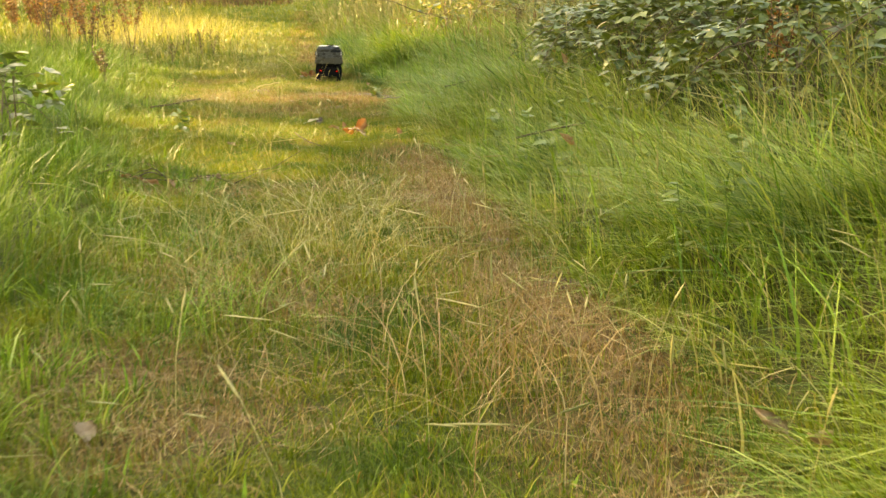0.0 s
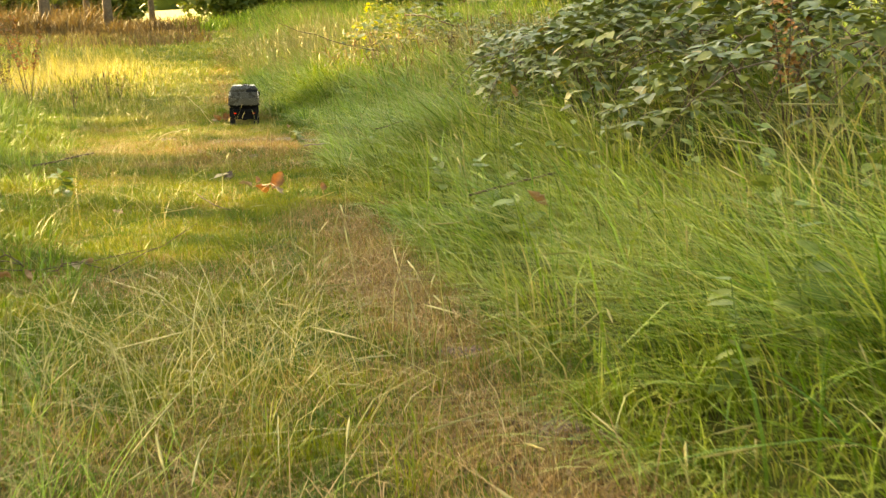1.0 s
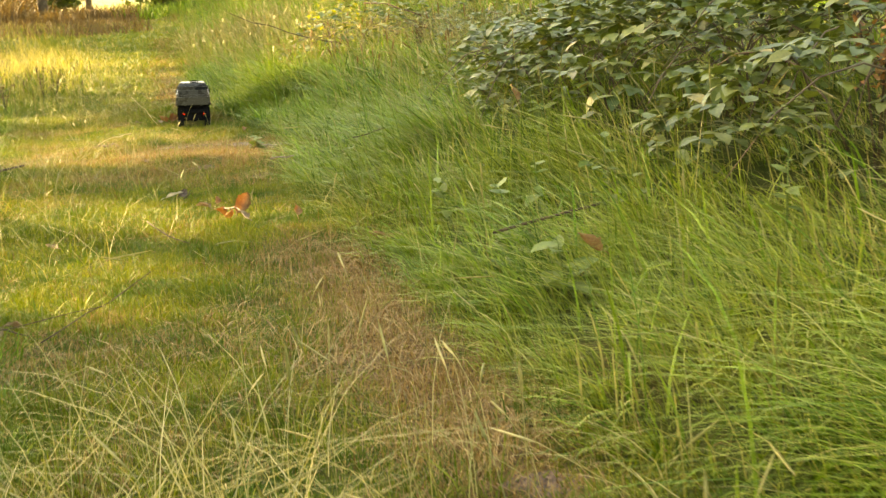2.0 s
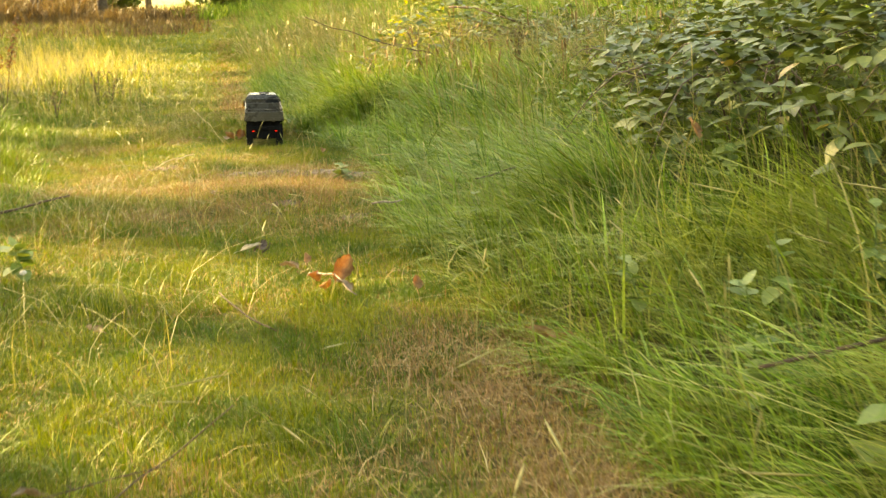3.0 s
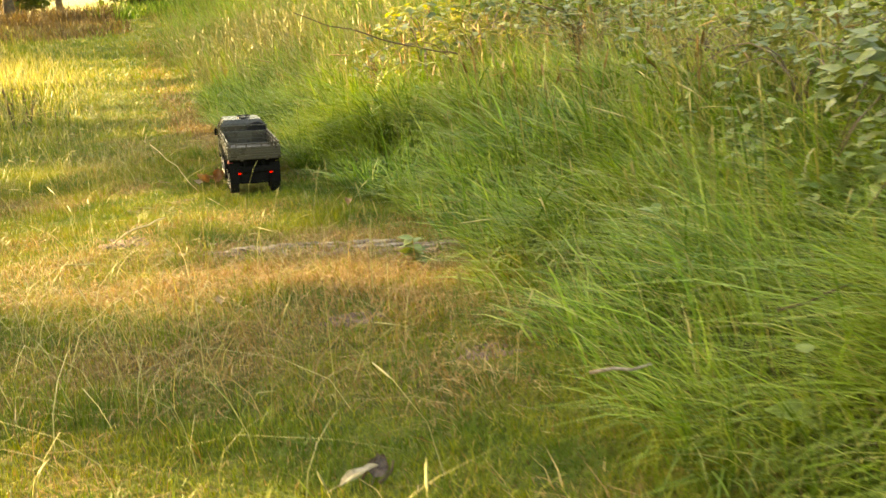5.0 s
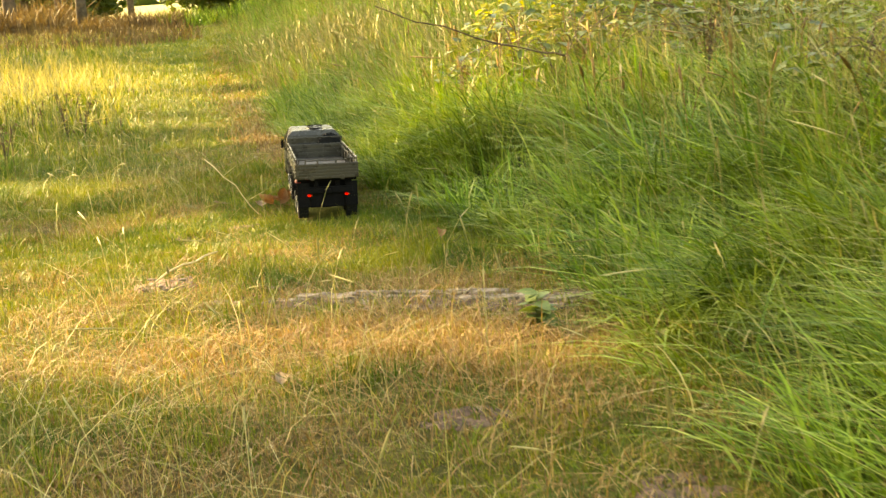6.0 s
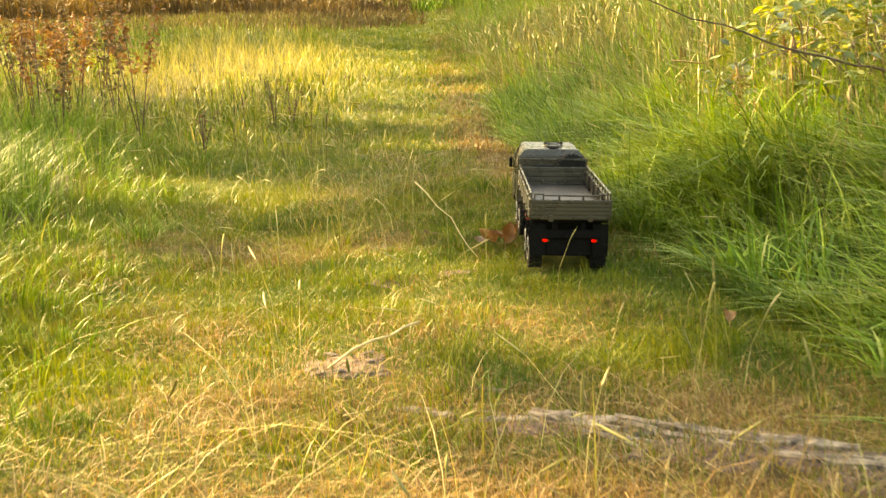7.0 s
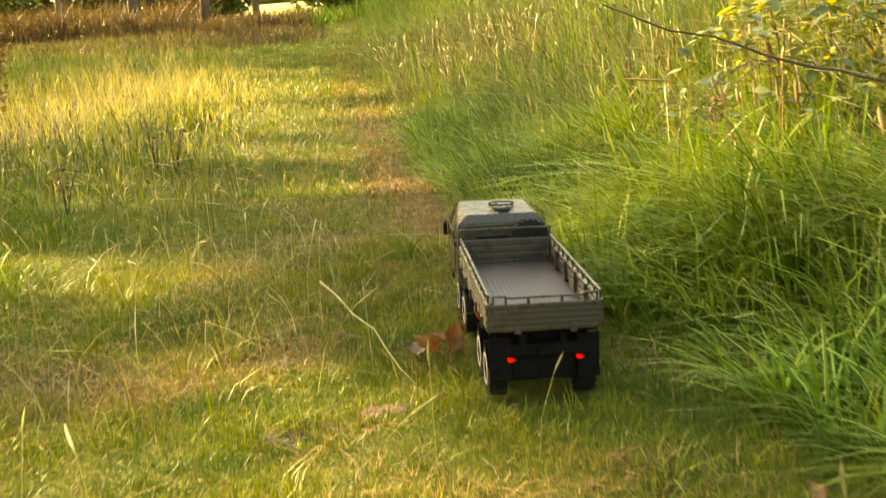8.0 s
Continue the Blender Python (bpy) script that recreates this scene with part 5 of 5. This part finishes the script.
# ---- the model truck ----
M_OLIVE = solid("olive_paint", (0.038, 0.033, 0.023), (0.052, 0.045, 0.032), 14, 0.28, bump=0.12, fine=350)
M_BEDFLOOR = solid("bed_floor", (0.040, 0.036, 0.033), (0.07, 0.062, 0.055), 22, 0.42, bump=0.2, fine=260, gloss=0.3)
M_RUBBER = solid("tyre_rubber", (0.007, 0.007, 0.007), (0.018, 0.017, 0.015), 30, 0.8, bump=0.3, gloss=0.2)
M_BLACK = solid("black_plastic", (0.005, 0.005, 0.005), (0.010, 0.0095, 0.009), 25, 0.8, bump=0.15, gloss=0.06)
M_RIM = solid("silver_rim", (0.50, 0.50, 0.48), (0.70, 0.70, 0.68), 40, 0.35, 0.6, bump=0.05)
M_TANK = solid("red_tank", (0.26, 0.02, 0.015), (0.36, 0.04, 0.025), 30, 0.4, bump=0.05)
M_GLASS = solid("dark_window", (0.012, 0.014, 0.015), (0.02, 0.022, 0.024), 20, 0.12, bump=0)
M_LAMP = solid("lit_tail_lamp", (0.25, 0.004, 0.004), (0.3, 0.006, 0.006), 50, 0.3, bump=0, glow=((1.0, 0.004, 0.004), 0.22))
M_AMBER = solid("amber_lens", (0.20, 0.05, 0.01), (0.25, 0.07, 0.012), 50, 0.3, bump=0)


def box(bm, lo, hi, bevel=0.0015):
    """A bevelled block from corner to corner."""
    b = bmesh.new()
    bmesh.ops.create_cube(b, size=1.0)
    for v in b.verts:
        v.co = Vector([(lo[i] + hi[i]) / 2 + v.co[i] * (hi[i] - lo[i]) for i in range(3)])
    if bevel:
        bmesh.ops.bevel(b, geom=b.edges[:], offset=bevel, segments=1, affect="EDGES")
    me = bpy.data.meshes.new("block")
    b.to_mesh(me)
    b.free()
    bm.from_mesh(me)
    bpy.data.meshes.remove(me)


def ring_x(bm, x0, x1, profile, sides=28):
    """A solid turned about the x axis; profile: (share of the width, radius)."""
    rows = []
    for s, r in profile:
        x = x0 + (x1 - x0) * s
        rows.append([bm.verts.new((x, r * math.cos(2 * math.pi * k / sides), r * math.sin(2 * math.pi * k / sides))) for k in range(sides)])
    for a, b in zip(rows, rows[1:]):
        for k in range(sides):
            bm.faces.new((a[k], b[k], b[(k + 1) % sides], a[(k + 1) % sides])).smooth = True
    bm.faces.new(rows[0])
    bm.faces.new(rows[-1][::-1])
    return rows


def wheel(parent, x, y, z, out, radius=0.050, width=0.036, rz=0.0):
    """A tyre with tread blocks, and its rim and hub; out: the side of the rim's face."""
    bm = bmesh.new()
    h = width / 2
    ring_x(bm, -h, h, ((0.0, radius * 0.55), (0.02, radius * 0.84), (0.14, radius * 0.94), (0.86, radius * 0.94), (0.98, radius * 0.84), (1.0, radius * 0.55)), 32)
    for k in range(22):
        for side in (-1, 1):
            a = 2 * math.pi * (k + 0.25 * side) / 22
            b = bmesh.new()
            box(b, (min(0.06 * side * width, side * h * 0.96), -0.0034, radius * 0.91), (max(0.06 * side * width, side * h * 0.96), 0.0034, radius), 0)
            bmesh.ops.rotate(b, verts=b.verts[:], cent=(0, 0, radius), matrix=Matrix.Rotation(0.25 * side, 3, "Z"))
            bmesh.ops.rotate(b, verts=b.verts[:], cent=(0, 0, 0), matrix=Matrix.Rotation(a, 3, "X"))
            me = bpy.data.meshes.new("block")
            b.to_mesh(me)
            b.free()
            bm.from_mesh(me)
            bpy.data.meshes.remove(me)
    w = part("wheel", bm, M_RUBBER, parent, "black rubber tyre with block tread")
    w.matrix_basis = pose(x, y, z, 0, 0, rz)
    bm = bmesh.new()
    e0, e1 = (h * 0.5, h * 1.03) if out > 0 else (-h * 0.5, -h * 1.03)
    ring_x(bm, e0, e1, ((0, radius * 0.5), (0.9, radius * 0.60), (1.0, radius * 0.60), (1.0, radius * 0.50), (0.55, radius * 0.44), (0.45, radius * 0.2)), 28)
    part("rim", bm, M_RIM, w, "silver rim")
    bm = bmesh.new()
    f0, f1 = (h * 0.6, h * 1.1) if out > 0 else (-h * 0.6, -h * 1.1)
    ring_x(bm, f0, f1, ((0, radius * 0.2), (0.7, radius * 0.2), (1.0, radius * 0.13)), 12)
    part("hub", bm, M_BLACK, w)
    return w


def block(name, lo, hi, material, parent, bevel=0.0010):
    bm = bmesh.new()
    box(bm, lo, hi, bevel)
    return part(name, bm, material, parent)


def plated(name, lo, hi, across, ribs, parent, proud=0.0022):
    """A board with raised horizontal ribs on both faces."""
    board = block(name, lo, hi, M_OLIVE, parent, 0.0012)
    step = (hi[2] - lo[2]) / ribs
    for k in range(ribs):
        l2, h2 = list(lo), list(hi)
        l2[2], h2[2] = lo[2] + step * (k + 0.12), lo[2] + step * (k + 0.88)
        l2[across] -= proud
        h2[across] += proud
        l2[1 - across] += 0.004
        h2[1 - across] -= 0.004
        block("rib", l2, h2, M_OLIVE, board)
    return board


def truck():
    """Forward is +y; the rear wheels' backs stand near y = 0."""
    x, y, rz = TRUCK
    e = thing("model_truck", x, y, on_ground(x, y + 0.3), "olive-grey eight-wheeled model army truck with open cargo bed", "toy truck")
    e.matrix_basis = pose(x, y, on_ground(x, y + 0.3, 0.004), 0, 2.8, rz)
    W = 0.103
    # frame and running gear
    for s in (-1, 1):
        bm = bmesh.new()
        box(bm, (s * 0.036 - 0.006, 0.0, 0.090), (s * 0.036 + 0.006, 0.80, 0.131))
        part("frame_rail", bm, M_BLACK, e)
    for yy in (0.065, 0.180, 0.500, 0.640):
        bm = bmesh.new()
        box(bm, (-0.062, yy - 0.010, 0.040), (0.062, yy + 0.010, 0.058), 0.003)
        box(bm, (-0.020, yy - 0.020, 0.034), (0.020, yy + 0.020, 0.066), 0.006)
        part("axle", bm, M_BLACK, e)
        for s in (-1, 1):
            wheel(e, s * 0.082, yy, 0.050, s)
    bm = bmesh.new()
    box(bm, (-0.085, -0.004, 0.090), (0.085, 0.010, 0.112), 0.002)
    box(bm, (-0.012, -0.018, 0.092), (0.012, 0.0, 0.106), 0.003)
    part("rear_bumper", bm, M_BLACK, e)
    # black block added for the dark shade between the rear wheels
    bm = bmesh.new()
    box(bm, (-0.060, 0.008, 0.042), (0.060, 0.022, 0.094), 0.003)
    part("under_shade_block", bm, M_BLACK, e)
    for s in (-1, 1):
        bm = bmesh.new()
        box(bm, (s * 0.080 - 0.020, -0.002, 0.045), (s * 0.080 + 0.020, 0.001, 0.128), 0.0008)
        part("mudflap", bm, M_BLACK, e)
        bm = bmesh.new()
        for yy in (0.065, 0.18):
            for k in range(9):
                a0, a1 = math.pi * (0.1 + 0.8 * k / 9), math.pi * (0.1 + 0.8 * (k + 1) / 9)
                r = 0.056
                q = [bm.verts.new((s * 0.082 + dx, yy + r * math.cos(a), 0.05 + r * 0.95 * math.sin(a))) for dx, a in ((-0.02, a0), (0.02, a0), (0.02, a1), (-0.02, a1))]
                bm.faces.new(q)
        bmesh.ops.solidify(bm, geom=bm.faces[:], thickness=0.0015)
        part("mudguard", bm, M_BLACK, e)
        bm = bmesh.new()
        box(bm, (s * 0.062 - 0.005, -0.012, 0.083), (s * 0.062 + 0.005, -0.002, 0.0880), 0.001)
        lamp_ = part("tail_lamp", bm, M_LAMP, e, "lit red tail lamp")
        bm = bmesh.new()
        box(bm, (s * 0.062 + 0.006, -0.011, 0.083), (s * 0.062 + 0.010, -0.002, 0.088), 0.001)
        part("indicator", bm, M_AMBER, lamp_, "amber indicator lens")
    for s, m, lab in ((-1, M_TANK, "red side tank"), (1, M_BLACK, "")):
        bm = bmesh.new()
        b = bmesh.new()
        ring_x(b, 0, 1, ((0, 0.009), (0.05, 0.012), (0.95, 0.012), (1, 0.009)), 18)
        for v in b.verts:
            c = v.co.copy()
            v.co = Vector((s * 0.078 + c.y, 0.315 + 0.060 * c.x, 0.085 + c.z))
        me = bpy.data.meshes.new("block")
        b.to_mesh(me)
        b.free()
        bm.from_mesh(me)
        bpy.data.meshes.remove(me)
        part("side_tank", bm, m, e, lab)
    bm = bmesh.new()
    box(bm, (-0.060, 0.26, 0.060), (0.060, 0.30, 0.130), 0.003)
    part("gearbox", bm, M_BLACK, e)
    # black strip added as shade, closing the bright gap under the bed
    block("gap_shade_strip", (-0.085, 0.030, 0.100), (0.085, 0.038, 0.132), M_BLACK, e)
    # cargo bed
    B0, B1, Z0, Z1 = -0.02, 0.520, 0.148, 0.193
    floor_ = block("bed_floor", (-W, B0, Z0 - 0.006), (W, B1, Z0 + 0.002), M_BEDFLOOR, e)
    floor_["label"] = "dark grey ribbed bed floor"
    for k in range(19):
        xx = -0.090 + 0.010 * k
        block("plank", (xx - 0.0040, B0 + 0.006, Z0 + 0.001), (xx + 0.0040, B1 - 0.006, Z0 + 0.0030), M_BEDFLOOR, floor_, 0.0005)
    bm = bmesh.new()
    for k in range(5):
        yy = B0 + 0.03 + 0.115 * k
        box(bm, (-W + 0.004, yy - 0.006, Z0 - 0.018), (W - 0.004, yy + 0.006, Z0 - 0.006), 0.001)
    part("bed_frame", bm, M_BLACK, e)
    for s in (-1, 1):
        a, b = sorted((s * W, s * (W - 0.004)))
        board = plated("sideboard", (a, B0, Z0 - 0.006), (b, B1, Z1), 0, 4, e)
        for k in range(6):
            yy = B0 + 0.012 + (B1 - B0 - 0.024) * k / 5
            bm = bmesh.new()
            box(bm, (s * (W - 0.009) - 0.003, yy - 0.004, Z0), (s * (W - 0.009) + 0.003, yy + 0.004, Z1 + 0.001), 0.001)
            part("stake", bm, M_OLIVE, board)
        bm = bmesh.new()
        xx = s * (W - 0.003)
        box(bm, (xx - 0.0025, B0 + 0.004, Z1 + 0.012), (xx + 0.0025, B1 - 0.002, Z1 + 0.0165), 0.001)
        for k in range(11):
            yy = B0 + 0.008 + (B1 - B0 - 0.014) * k / 10
            box(bm, (xx - 0.002, yy - 0.0025, Z1 - 0.001), (xx + 0.002, yy + 0.0025, Z1 + 0.013), 0.0006)
        part("side_rail", bm, M_OLIVE, board)
        for k in range(5):
            yy = 0.04 + 0.105 * k
            bm = bmesh.new()
            box(bm, (s * (W + 0.0035) - 0.0025, yy - 0.004, Z0 - 0.012), (s * (W + 0.0035) + 0.0025, yy + 0.004, Z0 + 0.010), 0.001)
            part("hinge", bm, M_OLIVE, board)
    tail = plated("tailboard", (-W, B0 - 0.005, Z0 - 0.006), (W, B0 - 0.001, Z1), 1, 5, e, 0.0016)
    bm = bmesh.new()
    yy = B0 - 0.003
    box(bm, (-W + 0.034, yy - 0.002, Z1 + 0.0085), (W - 0.034, yy + 0.002, Z1 + 0.0125), 0.001)
    for xx in (-0.030, 0.030):
        box(bm, (xx - 0.0025, yy - 0.002, Z1 - 0.001), (xx + 0.0025, yy + 0.002, Z1 + 0.010), 0.0006)
    for s in (-1, 1):
        box(bm, (s * (W - 0.022) - 0.013, yy - 0.0022, Z1 + 0.012), (s * (W - 0.022) + 0.013, yy + 0.0022, Z1 + 0.016), 0.001)
        for dx in (-0.011, 0.011):
            box(bm, (s * (W - 0.022) + dx - 0.002, yy - 0.002, Z1 - 0.001), (s * (W - 0.022) + dx + 0.002, yy + 0.002, Z1 + 0.014), 0.0006)
    part("tail_rail", bm, M_OLIVE, tail)
    for s in (-1, 1):
        bm = bmesh.new()
        box(bm, (s * 0.05 - 0.006, B0 - 0.009, Z0 - 0.010), (s * 0.05 + 0.006, B0 - 0.004, Z0 + 0.006), 0.001)
        part("hinge", bm, M_OLIVE, tail)
    head_ = plated("headboard", (-W, B1, Z0 - 0.006), (W, B1 + 0.004, Z1 + 0.010), 1, 4, e)
    bm = bmesh.new()
    box(bm, (-W, B1 - 0.001, Z1 + 0.030), (W, B1 + 0.003, Z1 + 0.035), 0.001)
    for xx in (-W + 0.004, W - 0.004):
        box(bm, (xx - 0.0025, B1 - 0.001, Z1), (xx + 0.0025, B1 + 0.003, Z1 + 0.033), 0.0006)
    part("head_rail", bm, M_OLIVE, head_)
    for xx in (-0.03, 0.035):
        bm = bmesh.new()
        box(bm, (xx - 0.003, B1 - 0.008, Z0 + 0.003), (xx + 0.003, B1 - 0.001, Z0 + 0.016), 0.001)
        part("cleat", bm, M_OLIVE, head_)
    # spare wheel behind the cab
    wheel(e, 0.058, 0.556, 0.190, 1, 0.048, 0.034, 90)
    bm = bmesh.new()
    box(bm, (-0.09, 0.535, 0.095), (0.09, 0.575, 0.142), 0.002)
    box(bm, (-0.085, 0.535, 0.12), (-0.03, 0.572, 0.185), 0.003)
    part("spare_carrier", bm, M_BLACK, e)
    # cab
    C0, C1, T = 0.585, 0.830, 0.247
    bm = bmesh.new()
    outline = ((C0, 0.085), (C0, 0.226), (C0 + 0.008, T), (C1 - 0.034, T), (C1, 0.205), (C1 + 0.004, 0.165), (C1 + 0.004, 0.062), (C1 - 0.060, 0.062), (C1 - 0.066, 0.090))
    sides = []
    for s in (-1, 1):
        row = []
        for yy, zz in outline:
            inset = 0.024 if zz >= T - 0.001 else 0.0
            row.append(bm.verts.new((s * (W - inset), yy, zz)))
        sides.append(row)
    n = len(outline)
    for k in range(n):
        bm.faces.new((sides[0][k], sides[0][(k + 1) % n], sides[1][(k + 1) % n], sides[1][k]))
    bm.faces.new(sides[0][::-1])
    bm.faces.new(sides[1])
    bmesh.ops.recalc_face_normals(bm, faces=bm.faces[:])
    bmesh.ops.bevel(bm, geom=bm.edges[:], offset=0.0025, segments=2, affect="EDGES")
    cab = part("cab", bm, M_OLIVE, e, "olive-grey angular cab")
    for s in (-1, 1):
        bm = bmesh.new()
        box(bm, (s * (W + 0.0012) - 0.0012, C0 + 0.055, 0.100), (s * (W + 0.0012) + 0.0012, C1 - 0.030, 0.180), 0.001)
        part("cab_door", bm, M_OLIVE, cab)
        bm = bmesh.new()
        box(bm, (s * (W + 0.003) - 0.001, C0 + 0.075, 0.166), (s * (W + 0.003) + 0.001, C1 - 0.038, 0.202), 0.0008)
        part("side_window", bm, M_GLASS, cab, "dark side window")
        bm = bmesh.new()
        tube(bm, [(s * W, C1 - 0.012, 0.192), (s * (W + 0.008), C1 + 0.002, 0.196), (s * (W + 0.008), C1 + 0.002, 0.162)], (0.0015,) * 3, 6)
        box(bm, (s * (W + 0.008) - 0.005, C1 - 0.001, 0.160), (s * (W + 0.008) + 0.005, C1 + 0.004, 0.190), 0.0015)
        part("mirror", bm, M_BLACK, cab, "black wing mirror")
        bm = bmesh.new()
        box(bm, (s * 0.080 - 0.022, C0 - 0.130, 0.104), (s * 0.080 + 0.022, C1 - 0.128, 0.108), 0.001)
        part("front_mudguard", bm, M_BLACK, cab)
    bm = bmesh.new()
    box(bm, (-0.080, C1 - 0.006, 0.160), (0.080, C1 + 0.006, 0.198), 0.001)
    part("windscreen", bm, M_GLASS, cab, "dark windscreen")
    bm = bmesh.new()
    box(bm, (-W, C1 + 0.002, 0.058), (W, C1 + 0.018, 0.082), 0.003)
    part("front_bumper", bm, M_BLACK, cab)
    bm = bmesh.new()
    box(bm, (-0.060, C0 - 0.0015, 0.166), (0.010, C0 + 0.002, 0.200), 0.001)
    part("rear_window", bm, M_GLASS, cab, "dark rear window")
    # roof hatch, with its guard rail and vents
    bm = bmesh.new()
    b = bmesh.new()
    bmesh.ops.create_cone(b, cap_ends=True, segments=28, radius1=0.030, radius2=0.028, depth=0.005)
    bmesh.ops.translate(b, verts=b.verts[:], vec=(0.012, C0 + 0.095, T + 0.002))
    me = bpy.data.meshes.new("block")
    b.to_mesh(me)
    b.free()
    bm.from_mesh(me)
    bpy.data.meshes.remove(me)
    hatch = part("roof_hatch", bm, M_OLIVE, cab)
    bm = bmesh.new()
    loop = [(0.012 + 0.029 * math.cos(2 * math.pi * k / 20), C0 + 0.100 + 0.026 * math.sin(2 * math.pi * k / 20), T + 0.009) for k in range(21)]
    tube(bm, loop, (0.0018,) * 21, 6)
    for k in (1, 6, 11, 16):
        tube(bm, [(loop[k][0], loop[k][1], T - 0.001), loop[k]], (0.0016, 0.0016), 6)
    part("hatch_rail", bm, M_BLACK, hatch, "black ring rail")
    for dy, wdt in ((0.020, 0.012), (0.044, 0.018)):
        bm = bmesh.new()
        for k in range(3):
            box(bm, (0.008 - wdt, C0 + dy + 0.005 * k, T - 0.001), (0.008 + wdt, C0 + dy + 0.005 * k + 0.003, T + 0.003), 0.0006)
        part("roof_vent", bm, M_BLACK, cab)
    return e


truck()
